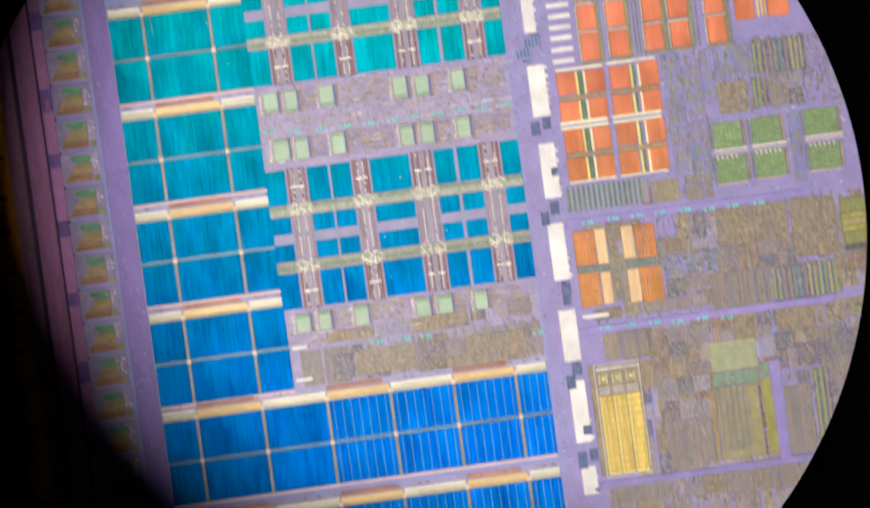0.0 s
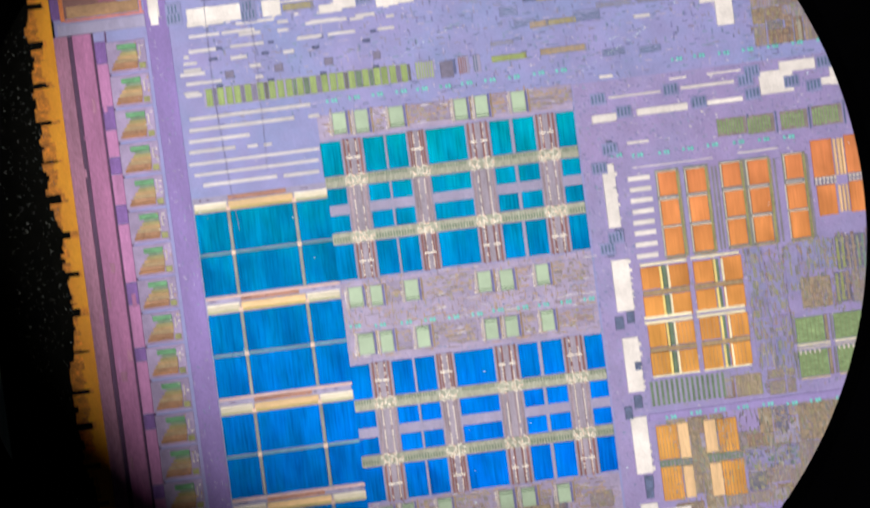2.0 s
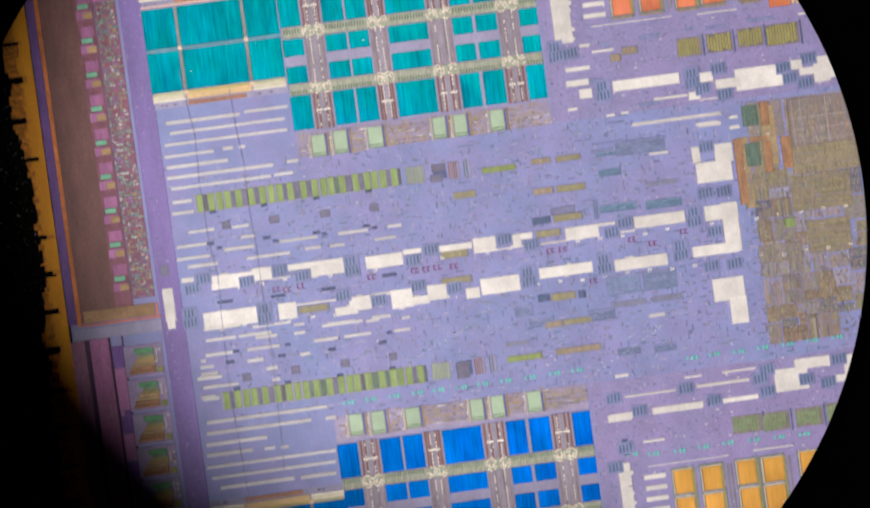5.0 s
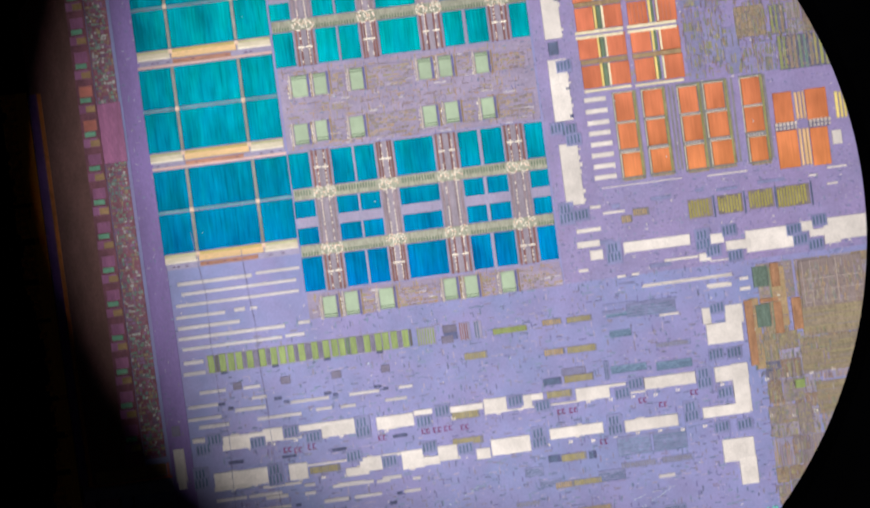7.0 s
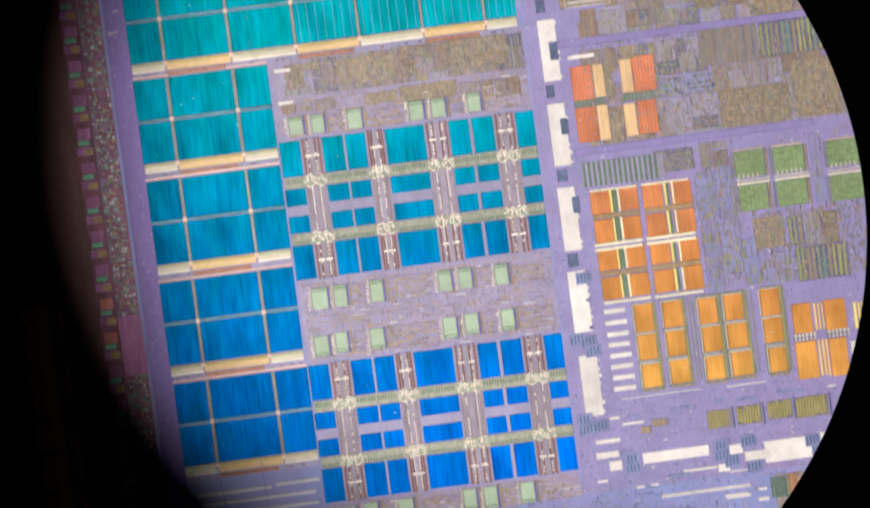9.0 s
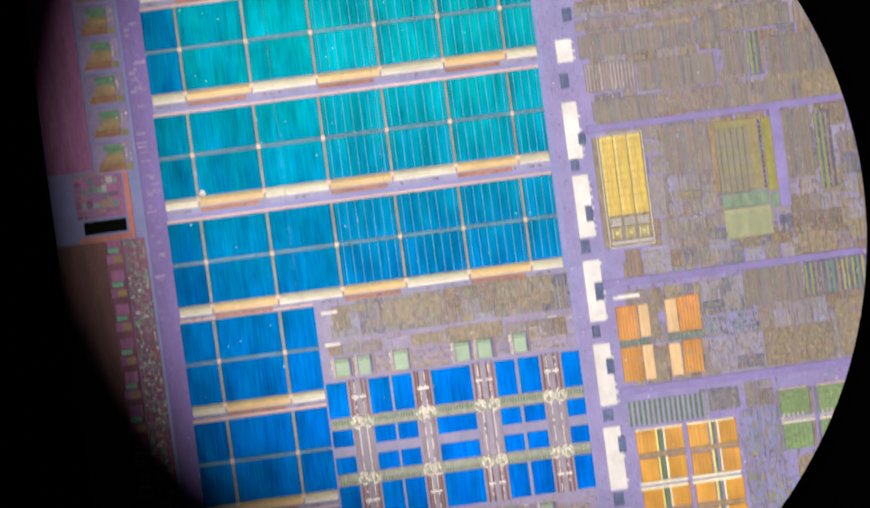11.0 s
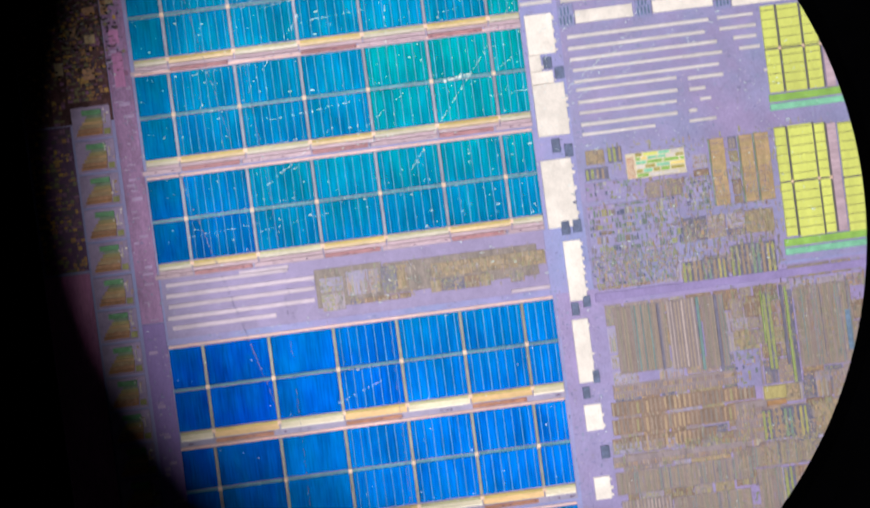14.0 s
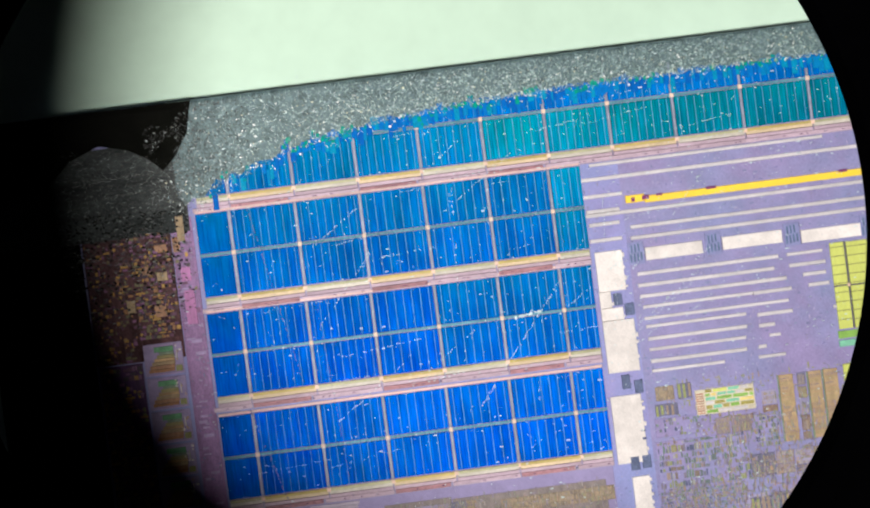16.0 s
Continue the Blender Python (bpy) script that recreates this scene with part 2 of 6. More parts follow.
BARGREEN = mosaic_mat("olive_green_bars", ((0.34, 0.34, 0.12), (0.20, 0.26, 0.18), (0.40, 0.34, 0.14), (0.28, 0.30, 0.12), (0.16, 0.24, 0.22), (0.30, 0.22, 0.17)))
PALEBAR = mosaic_mat("pale_pink_bars", ((0.48, 0.38, 0.36), (0.40, 0.32, 0.32), (0.34, 0.26, 0.22)))
CLAY = film_mat("clay_orange_bar", (0.40, 0.20, 0.11), 0.3, (1, 0.3), 0.1)
DEEPGREEN = film_mat("deep_green_block", (0.12, 0.17, 0.14), 0.3, (1, 0.4), 0.15)
UMBERMAUVE = film_mat("brownish_mauve_field", (0.25, 0.19, 0.19), 0.2, (1, 0.3), 0.1)
UMBERBED = film_mat("umber_logic_bed", (0.24, 0.16, 0.13), 0.25, (1, 0.3), 0.08)
SLATE = film_mat("slate_bed", (0.15, 0.14, 0.22), 0.25, (1, 0.3), 0.1)
TEALBAR = film_mat("teal_power_line", (0.16, 0.26, 0.28), 0.2, (1, 0.2), 0.1)
GREYGREEN = film_mat("grey_green_array_bed", (0.20, 0.20, 0.20), 0.2, (1, 0.3), 0.1)
SAGE = film_mat("grey_sage_band", (0.22, 0.28, 0.20), 0.2, (1, 0.4), 0.1)
PALEOLIVE = film_mat("pale_olive_array", (0.38, 0.36, 0.21), 0.15, (1, 0.4), 0.08)
KHAKI = film_mat("khaki_array", (0.36, 0.30, 0.13), 0.2, (1, 0.4), 0.08)
GOLDBROWN = film_mat("golden_brown_bar", (0.42, 0.29, 0.16), 0.25, (1, 0.4), 0.1)
MUSTARD = film_mat("mustard_strip", (0.36, 0.31, 0.08), 0.22, (1, 0.4), 0.1)
GLITTER = mosaic_mat("pad_clutter", ((0.16, 0.28, 0.22), (0.28, 0.12, 0.22), (0.34, 0.26, 0.16), (0.22, 0.38, 0.32), (0.18, 0.10, 0.20), (0.50, 0.50, 0.50), (0.14, 0.22, 0.24), (0.30, 0.16, 0.34)))
EDGECELLS = mosaic_mat("orange_brown_edge_cells", ((0.36, 0.16, 0.06), (0.14, 0.05, 0.10), (0.48, 0.25, 0.05), (0.24, 0.09, 0.20), (0.07, 0.04, 0.06), (0.18, 0.15, 0.07)))
CLUTTER = mosaic_mat("violet_clutter", ((0.17, 0.16, 0.36), (0.36, 0.32, 0.52), (0.14, 0.18, 0.32), (0.24, 0.20, 0.34), (0.13, 0.14, 0.26), (0.38, 0.33, 0.50), (0.24, 0.21, 0.30), (0.20, 0.26, 0.40)))
BROWNBED = film_mat("dark_brown_bed", (0.10, 0.048, 0.052), 0.5, (1, 0.5), 0.04, rough=0.7, spec=0.05)
CORNERDARK = film_mat("dark_corner_bed", (0.05, 0.056, 0.056), 0.6, (0.3, 1), 0.03, rough=0.7, spec=0.05)
DARKSILICON = film_mat("broken_silicon", (0.004, 0.004, 0.003), 0.4, scale=0.02, rough=0.7, spec=0.03)
CRUST = mosaic_mat("ground_silicon_grit", ((0.131, 0.211, 0.224), (0.188, 0.272, 0.272), (0.094, 0.150, 0.163), (0.237, 0.340, 0.340), (0.138, 0.211, 0.245), (0.125, 0.190, 0.190), (0.188, 0.286, 0.258), (0.312, 0.435, 0.422), (0.112, 0.163, 0.190), (0.213, 0.299, 0.340), (0.425, 0.571, 0.544), (0.075, 0.109, 0.122)), 0.5, 0.2)
# pale grit: the sparkle of light is painted as base colour
SPARKLE = mosaic_mat("painted_sparkle_grit", ((0.70, 0.80, 0.76), (0.45, 0.58, 0.56), (0.60, 0.60, 0.42), (0.34, 0.48, 0.50), (0.85, 0.90, 0.88)), 0.35, 0.4)
# the same grit in darker tones: weaker light put into its colour
DIMGRIT = mosaic_mat("dimmed_grit", ((0.03, 0.03, 0.03), (0.06, 0.065, 0.06), (0.02, 0.02, 0.02), (0.10, 0.11, 0.10), (0.04, 0.045, 0.045), (0.12, 0.14, 0.14), (0.07, 0.06, 0.05), (0.05, 0.055, 0.055), (0.04, 0.04, 0.045), (0.34, 0.37, 0.36)), 0.5, 0.2)
GROUND = film_mat("dark_ground_silicon", (0.125, 0.185, 0.195), 0.5, scale=0.08)
FLECKS = mosaic_mat("many_coloured_flecks", ((0.20, 0.27, 0.14), (0.42, 0.25, 0.12), (0.27, 0.22, 0.42), (0.15, 0.25, 0.25), (0.11, 0.10, 0.14), (0.36, 0.30, 0.18), (0.30, 0.20, 0.20), (0.24, 0.33, 0.16), (0.29, 0.25, 0.38), (0.50, 0.45, 0.40)), calm=0.45)
FRINGE = mosaic_mat("worn_cell_fringe", ((0.0, 0.13, 0.48), (0.0, 0.16, 0.52), (0.0, 0.11, 0.44), (0.0, 0.20, 0.48), (0.0, 0.25, 0.46)), 0.6, 0.04)
TEALTIP = mosaic_mat("teal_cell_tips", ((0.0, 0.26, 0.20), (0.0, 0.32, 0.22), (0.0, 0.22, 0.26)), 0.6, 0.04)
SCRATCH = film_mat("white_scratch", (0.60, 0.72, 0.75), 0.3, (0.3, 0.3), 0.2)
CRACK = film_mat("dark_crack", (0.16, 0.14, 0.26), 0.3)
MAGENTA = film_mat("magenta_edge_band", (0.43, 0.15, 0.33), 0.25, (1, 0.15), 0.035)
DUSKROSE = film_mat("dusky_rose_band", (0.43, 0.18, 0.30), 0.3, (1, 0.15), 0.04)
ORCHID = film_mat("orchid_edge_segment", (0.50, 0.19, 0.42), 0.2, (1, 0.15), 0.05)
GRAPE = film_mat("grape_edge_segment", (0.20, 0.09, 0.34), 0.25, (1, 0.3), 0.08)
PLUM = film_mat("plum_seam", (0.09, 0.03, 0.10), 0.3, (1, 0.1), 0.05)
UMBER = film_mat("reddish_brown_edge", (0.19, 0.08, 0.075), 0.25, (1, 0.3), 0.03)
EMBER = film_mat("orange_edge_band", (1.0, 0.36, 0.0), 0.15, (1, 0.4), 0.03)
CINDER = film_mat("charred_orange_band", (0.72, 0.22, 0.004), 0.5, (0.6, 1), 0.12)
MULBERRY = film_mat("mulberry_crossing", (0.36, 0.20, 0.22), 0.3, scale=0.15)
WINE = film_mat("wine_red_band", (0.25, 0.085, 0.13), 0.3, (1, 0.4), 0.05)
FLAME = film_mat("orange_red_line", (0.70, 0.20, 0.05), 0.3, (1, 0.2), 0.06)
ROSE = film_mat("rose_frame", (0.62, 0.20, 0.16), 0.2)
SMUDGE = film_mat("lilac_smudge", (0.42, 0.30, 0.52), 0.2)
BISTRE = film_mat("orange_brown_band", (0.40, 0.22, 0.11), 0.3, (0.3, 1), 0.06)
PADBED = film_mat("mauve_pad_bed", (0.33, 0.25, 0.42), 0.2)
PADGREEN = film_mat("green_pad_strip", (0.12, 0.31, 0.15), 0.3, (0.3, 1), 0.2)
PADBROWN = film_mat("brown_pad_strip", (0.38, 0.17, 0.08), 0.3, (0.3, 1), 0.1)
PADTAN = film_mat("tan_pad_strip", (0.50, 0.31, 0.15), 0.3, (0.3, 1), 0.1)
PAPER = film_mat("greenish_white_paper", (0.575, 0.735, 0.595), 0.04, scale=0.002, fine=0.02, rough=0.9)
PAPER_GREY = film_mat("grey_paint", (0.25, 0.26, 0.27), 0.06, scale=0.00002, fine=0.0005, rough=0.8, bump=0.0)
BLACK = film_mat("black_anodised", (0.0003, 0.0003, 0.0004), 0.2, scale=0.002, fine=0.02, rough=0.9, bump=0.0, spec=0.0)


# ---- mesh helpers ----
WHERE = {}
MESHES = {}
LIFT = [0]  # layers of neighbouring pieces never lie in one plane


def part(name, bm, material, parent, label="", at=(0, 0, 0)):
    """Links a bmesh as one mesh object under a thing or a part. Places are in layout units."""
    me = bpy.data.meshes.new(name)
    bm.to_mesh(me)
    bm.free()
    for mt in material if isinstance(material, (list, tuple)) else [material]:
        me.materials.append(mt)
    return hang(name, me, parent, label, at)


def hang(name, me, parent, label="", at=(0, 0, 0)):
    ob = new(name, me)
    base = WHERE.get(parent, (0, 0, 0))
    WHERE[ob] = at
    ob.parent = parent
    ob.location = [(a - b) * U for a, b in zip(at, base)]
    return tagged(ob, label=label)


def box(bm, u0, v0, u1, v1, z0, z1, mi=0, slope=0.0):
    """A block with a slightly drawn-in top."""
    s = slope
    lo = [bm.verts.new((x * U, y * U, z0 * U)) for x, y in ((u0, v0), (u1, v0), (u1, v1), (u0, v1))]
    hi = [bm.verts.new((x * U, y * U, z1 * U)) for x, y in ((u0 + s, v0 + s), (u1 - s, v0 + s), (u1 - s, v1 - s), (u0 + s, v1 - s))]
    fs = [bm.faces.new(hi), bm.faces.new(lo[::-1])]
    fs += [bm.faces.new((lo[i], lo[(i + 1) % 4], hi[(i + 1) % 4], hi[i])) for i in range(4)]
    for f in fs:
        f.material_index = mi


def slab(name, parent, u0, v0, u1, v1, z0, z1, material, label=""):
    """A plain block as a part; blocks of one size share a mesh."""
    w, h = round(u1 - u0, 1), round(v1 - v0, 1)
    key = (w, h, z0, z1, material.name)
    if key not in MESHES:
        bm = bmesh.new()
        box(bm, -w / 2, -h / 2, w / 2, h / 2, z0, z1, 0, min(0.6, w / 6, h / 6))
        me = bpy.data.meshes.new(name)
        bm.to_mesh(me)
        bm.free()
        me.materials.append(material)
        MESHES[key] = me
    LIFT[0] = (LIFT[0] + 1) % 97
    return hang(name, MESHES[key], parent, label, ((u0 + u1) / 2, (v0 + v1) / 2, 0.008 * LIFT[0]))


def flip(m, v0, v1):
    return (v0, v1) if m > 0 else (-v1, -v0)


# ---- setting ----
bm = bmesh.new()
box(bm, -14000, -14000, 14000, 14000, -1200, -72)
stage = part("stage_plate", bm, PAPER, None)
tagged(stage, "greenish white sheet lying on the microscope stage", "stage", kind="structure")

bm = bmesh.new()
box(bm, -19000, -17000, 19000, 17000, -4200, -1204)
bmesh.ops.bevel(bm, geom=list(bm.edges), offset=500 * U, segments=2, affect="EDGES")
tagged(part("stage_base", bm, PAPER_GREY, None), "grey metal base block under the stage plate", "base", kind="structure")

# ---- the microscope's eyepiece: tube with a round field stop ----
eyepiece = new("microscope_eyepiece")
tagged(eyepiece, "black microscope tube with round field stop above the die", "eyepiece")


def ring(bm, cx, cy, r0, r1, z0, z1, n=160):
    rows = []
    for k in range(n):
        a = 2 * math.pi * k / n
        rows.append([bm.verts.new(((cx + r * math.cos(a)) * U, (cy + r * math.sin(a)) * U, z * U)) for r, z in ((r0, z0), (r1, z0), (r1, z1), (r0 + 14, z1))])
    for k in range(n):
        p, q = rows[k], rows[(k + 1) % n]
        for i in range(4):
            j = (i + 1) % 4
            bm.faces.new((p[i], q[i], q[j], p[j]))


STOP_Z = 1250.0
bm = bmesh.new()
ring(bm, -92.5, 51.2, 636.3, 1900, STOP_Z, STOP_Z + 30)
part("field_stop", bm, BLACK, eyepiece)
bm = bmesh.new()
ring(bm, 0, 0, 1850, 2000, STOP_Z + 31, 14000, 64)
part("tube", bm, BLACK, eyepiece)
bm = bmesh.new()
ring(bm, 0, 0, 4, 2000, 14001, 14100, 64)
part("cap", bm, BLACK, eyepiece)

# ---- unseen blade, added to shade the left and lower left of the view ----
BLADE_Z = 2500.0
bm = bmesh.new()
rows = []
for k in range(41):
    a = radians(150 + 135 * k / 40)
    rows.append([bm.verts.new(((-281 + r * math.cos(a)) * U, (8 + r * math.sin(a)) * U, z * U)) for r, z in ((370, BLADE_Z), (1500, BLADE_Z), (1500, BLADE_Z + 20), (372, BLADE_Z + 20))])
for p, q in zip(rows, rows[1:]):
    for i in range(4):
        j = (i + 1) % 4
        bm.faces.new((p[i], q[i], q[j], p[j]))
bm.faces.new(rows[0])
bm.faces.new(rows[-1][::-1])
shutter = part("lamp_shutter", bm, BLACK, None)
tagged(shutter, "unseen black crescent blade added to darken the left side", "shutter")

# ---- the die ----
die = new("processor_die")
tagged(die, "bare silicon processor die with blue memory banks and worn edge", "chip")
LEFT, RIGHT, TOP = -1080, 900, 2703
bm = bmesh.new()
box(bm, LEFT, -TOP, RIGHT, TOP, -70, 0)
substrate = part("substrate", bm, VIOLET, die, "violet passivated silicon")

for name, material, u0, v0, u1, v1 in (("purple_film", PURPLE, 4, 238, 860, 1838), ("purple_film", PURPLE, 4, -1500, 860, -238), ("mauve_film", MAUVE, 72, 1842, 860, 2512), ("ram_bed", RAMBED, -460, 539, 0, 687), ("ram_bed", RAMBED, -460, -687, 0, -539), ("ram_bed", RAMBED, -460, 944, 0, 1090), ("ram_bed", RAMBED, -460, -1090, 0, -944), ("ram_bed", RAMBED, -460, 236, 0, 281), ("ram_bed", RAMBED, -460, -281, 0, -236)):
    bm = bmesh.new()
    box(bm, u0, v0, u1, v1, -0.5, 0.03)
    part(name, bm, material, die)

COLS = (-700, -639, -520, -403, -288, -173, -60, -2)
COLS_TOP = (-690, -631, -513, -397, -281, -165, -50, 66, 184, 309, 433, 550, 670, 790, 890)
rnd = random.Random(7)


def joined(name, parent, blocks, material, label="", at=(0, 0, 0)):
    """Many small blocks as one part of kind stuff; blocks are (u0, v0, u1, v1, z0, z1)."""
    vs, fs = [], []
    for u0, v0, u1, v1, z0, z1 in blocks:
        k = len(vs)
        for z in (z0, z1):
            vs += [((x - at[0]) * U, (y - at[1]) * U, z * U) for x, y in ((u0, v0), (u1, v0), (u1, v1), (u0, v1))]
        fs += [(k + 4, k + 5, k + 6, k + 7), (k + 3, k + 2, k + 1, k)]
        fs += [(k + i, k + (i + 1) % 4, k + 4 + (i + 1) % 4, k + 4 + i) for i in range(4)]
    me = bpy.data.meshes.new(name)
    me.from_pydata(vs, [], fs)
    me.materials.append(material)
    ob = hang(name, me, parent, label, at)
    return tagged(ob, kind="stuff")


def panel(parent, u0, v0, u1, v1, material, z=4):
    """One array of memory cells."""
    return slab("memory_tile", parent, round(u0), round(v0), round(u1), round(v1), 0.5, z, material)


def cache_bank(m, v, cols, height=150, worn=(0, 0), top=False):
    """A bank of the second-level cache: two rows of cell arrays, rails, nodes and a bar of drivers."""
    n, rubbed = len(cols) - 1, m * v > 1900
    a, b = flip(m, v - 10, v + height + 22)
    bm = bmesh.new()
    box(bm, cols[0] - 1, a, cols[-1] + 1, b, 0.2, 1.2)
    bank = part("cache_bank", bm, LILAC, die)
    v0, v1 = v + 19, v + 19 + height
    mid = (v0 + v1) / 2
    fine = []
    for i in range(n):
        u0, u1 = cols[i], cols[i + 1]
        l, r = u0 + (3 if i else 0), u1 - (3 if i < n - 1 else 0)
        for p, q in ((v0, mid - 3), (mid + 3, v1)):
            far = top and p > mid
            p, q = flip(m, p, q)
            # worn counts the left columns that take the blues tinted for light angle
            panel(bank, l, p, r, q, BLUE_VIVID if far else BLUE_ANGLED if i < worn[0] else BLUE_MID if top and i < 7 else BLUE_DEEP if top else BLUE_MID if i < worn[1] else BLUE)
            k = max(3, round((r - l) / 14.6))
            for j in range(k if i > 2 or rubbed and i else 0):
                x = l + (r - l) * (j + 0.5) / k
                w = 0.38 + 0.06 * min(i, 5)
                fine.append((x - w, p + 1, x + w, q - 1, 3.4, 4.8))
        p, q = flip(m, v + 1, v + 17)
        if rubbed:
            p, q = flip(m, v - 1, v + 6)
            slab("driver_foot", bank, u0 + 1, p, u1 - 1, q, 1, 6.4, ORCHIDBAR)
            p, q = flip(m, v + 6, v + 17)
        slab("driver_bar", bank, u0 + 1, p, u1 - 1, q, 1, 7, (PARCHMENT if i % 2 else SANDBAR) if rubbed else GOLD_BAR if i % 2 else CREAM_BAR)
        if i % 2 == 0 and not rubbed:
            p, q = flip(m, v + 0.5, v + 4.5)
            slab("driver_line", bank, u0 + 1, p, u1 - 1, q, 1, 7.6, GLINT)
        p, q = flip(m, v + 11.5, v + 17.5)
        slab("driver_edge", bank, u0 + 1, p, u1 - 1, q, 1, 7.6, OCHRE if i % 2 else STRAW)
        for k in range(3):
            x = rnd.uniform(u0 + 6, u1 - 8)
            p, q = flip(m, v - 6, v - 4)
            slab("fuse", bank, x, p, x + 5, q, 1, 5.6, PLUM)
        if i % 2 and i < 7:
            p, q = flip(m, v - 9, v - 1)
            slab("fuse_bar", bank, u0 + 2, p, u1 - 12, q, 1, 5, FUSEWORN if rubbed else AMBER)
        elif rubbed:
            p, q = flip(m, v - 9, v - 1)
            slab("fuse_bar", bank, u0 - 8, p, u1, q, 1, 4.6, ORCHIDBAR)
        if i:
            p, q = flip(m, v0, v1)
            slab("column_rail", bank, u0 - 2.8, p, u0 + 2.8, q, 1, 5, GRIDWORN if rubbed else GRID)
            for w in (mid, v + 14):
                if top and i < 4 and w == mid:
                    continue
                p, q = flip(m, w - 4, w + 4)
                slab("node", bank, u0 - 4, p, u0 + 4, q, 2, 8, NODE)
    if fine:
        joined("bit_line_layer", bank, fine, BLUE_LINE, at=WHERE[bank])
    p, q = flip(m, mid - 2.5, mid + 2.5)
    slab("row_rail", bank, cols[0], p, cols[-1], q, 1, 4.4, TEAL_RAIL)
    p, q = flip(m, v1 + 1, v1 + 6)
    if not top:
        slab("end_rail", bank, cols[0], p, cols[-1], q, 1, 5, PINK_RAIL)
    return bank


# middles of the banks, counted from the centre of the die
MIDS = (459.5, 642.0, 825.5, 1007.5, 1187.0, 1380.0, 1570.5, 1755.5)
MIDS_TOP = (2060.0, 2247.5, 2427.0)


def drift(v):
    """The columns are not quite in line from one end of the die to the other."""
    return float(np.interp(v, (-460, 0, 460, 640, 1010, 1380, 1757, 2060, 2250, 2430), (0, -2, -5, -7, -5.5, -4, 0, 1, 3, 5)))


def shifted(cols, v):
    return tuple(c + drift(v) for c in cols)


for m in (1, -1):
    for i, mid in enumerate(MIDS[:4]):
        cache_bank(m, mid - 94, shifted(COLS[:3] + (-458,), m * mid))
    for i, mid in enumerate(MIDS[4:] if m > 0 else MIDS[4:6]):
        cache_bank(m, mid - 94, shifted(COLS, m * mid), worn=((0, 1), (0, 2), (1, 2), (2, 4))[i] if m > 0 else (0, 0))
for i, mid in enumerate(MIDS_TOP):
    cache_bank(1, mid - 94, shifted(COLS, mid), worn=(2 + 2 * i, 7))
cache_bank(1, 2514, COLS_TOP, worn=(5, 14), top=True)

MAT_COLS = (-461, -424, -384, -346, -342, -306, -270, -199, -154, -118, -112, -74, -33, 0)
MAT_GAPS = ((-424, -384), (-306, -270), (-199, -154), (-74, -33))


def register_matrix(m, v0):
    """A matrix of small cell arrays between comb rails and paired columns."""
    a, b = flip(m, v0, v0 + 254)
    bm = bmesh.new()
    box(bm, -460, a, 0, b, 0.2, 1.2)
    mat = part("register_matrix", bm, LILAC, die)

    def put(name, u0, p, u1, q, z0, z1, material):
        p, q = flip(m, v0 + p, v0 + q)
        return slab(name, mat, u0, p, u1, q, z0, z1, material)

    for i in range(0, len(MAT_COLS), 2):
        for p, q in ((2, 64), (86, 117), (135, 166), (188, 252)):
            put("memory_tile", MAT_COLS[i], p, MAT_COLS[i + 1], q, 0.5, 4, BLUE)
    teeth, dots, warm = [], [], []
    for p in (65, 167):
        put("comb_rail", -460, p, 0, p + 20, 1, 5, COMB)
        for k in range(90):
            u = -456 + 5.1 * k
            if not any(l - 4 < u < r + 4 for l, r in MAT_GAPS):
                a, b = flip(m, v0 + p + (8 if p > 100 else 1), v0 + p + (17 if p > 100 else 8))
                teeth.append((u - 1.3, a, u + 1.3, b, 4.5, 6))
    joined("comb_tooth_layer", mat, teeth, TOOTH)
    for l, r in MAT_GAPS:
        put("column_bed", l + 2, 0, r - 2, 254, 1, 2.2, DUSK)
        for x in (l + 6, (l + r) / 2 - 7, (l + r) / 2 + 7, r - 6):
            for p, q, c in ((0, 66, RUST), (86, 166, DUSTROSE), (186, 254, RUST)):
                put("paired_column", x - 2.0, p, x + 2.0, q, 2, 5, c)
        for x in (l + 13, r - 13):
            for p in range(6, 250, 7):
                if rnd.random() < 0.7:
                    a, b = flip(m, v0 + p, v0 + p + 4)
                    dots.append((x - 1, a, x + 1, b, 2, 6))
            for p in (34, 222):
                a, b = flip(m, v0 + p - 1.5, v0 + p + 1.5)
                dots.append((x - 6, a, x + 6, b, 2, 7))
        # bead rings round the crossings
        for p in (75, 177):
            for x in (l + 10, r - 10):
                put("crossing_bed", x - 9, p - 10, x + 9, p + 10, 3, 5.2, MULBERRY)
                for k in range(22):
                    if rnd.random() < 0.25:
                        continue
                    t, rad = 2 * math.pi * k / 14, 1.0 if k < 14 else 0.5
                    a, b = flip(m, v0 + p + 10.5 * rad * math.sin(t) - 1.3, v0 + p + 10.5 * rad * math.sin(t) + 1.3)
                    (dots if k % 3 else warm).append((x + 9 * rad * math.cos(t) - 1.6, a, x + 9 * rad * math.cos(t) + 1.6, b, 5, 8.5))
    joined("contact_bead_layer", mat, dots, GLINT)
    joined("warm_bead_layer", mat, warm, NODE)
    return mat


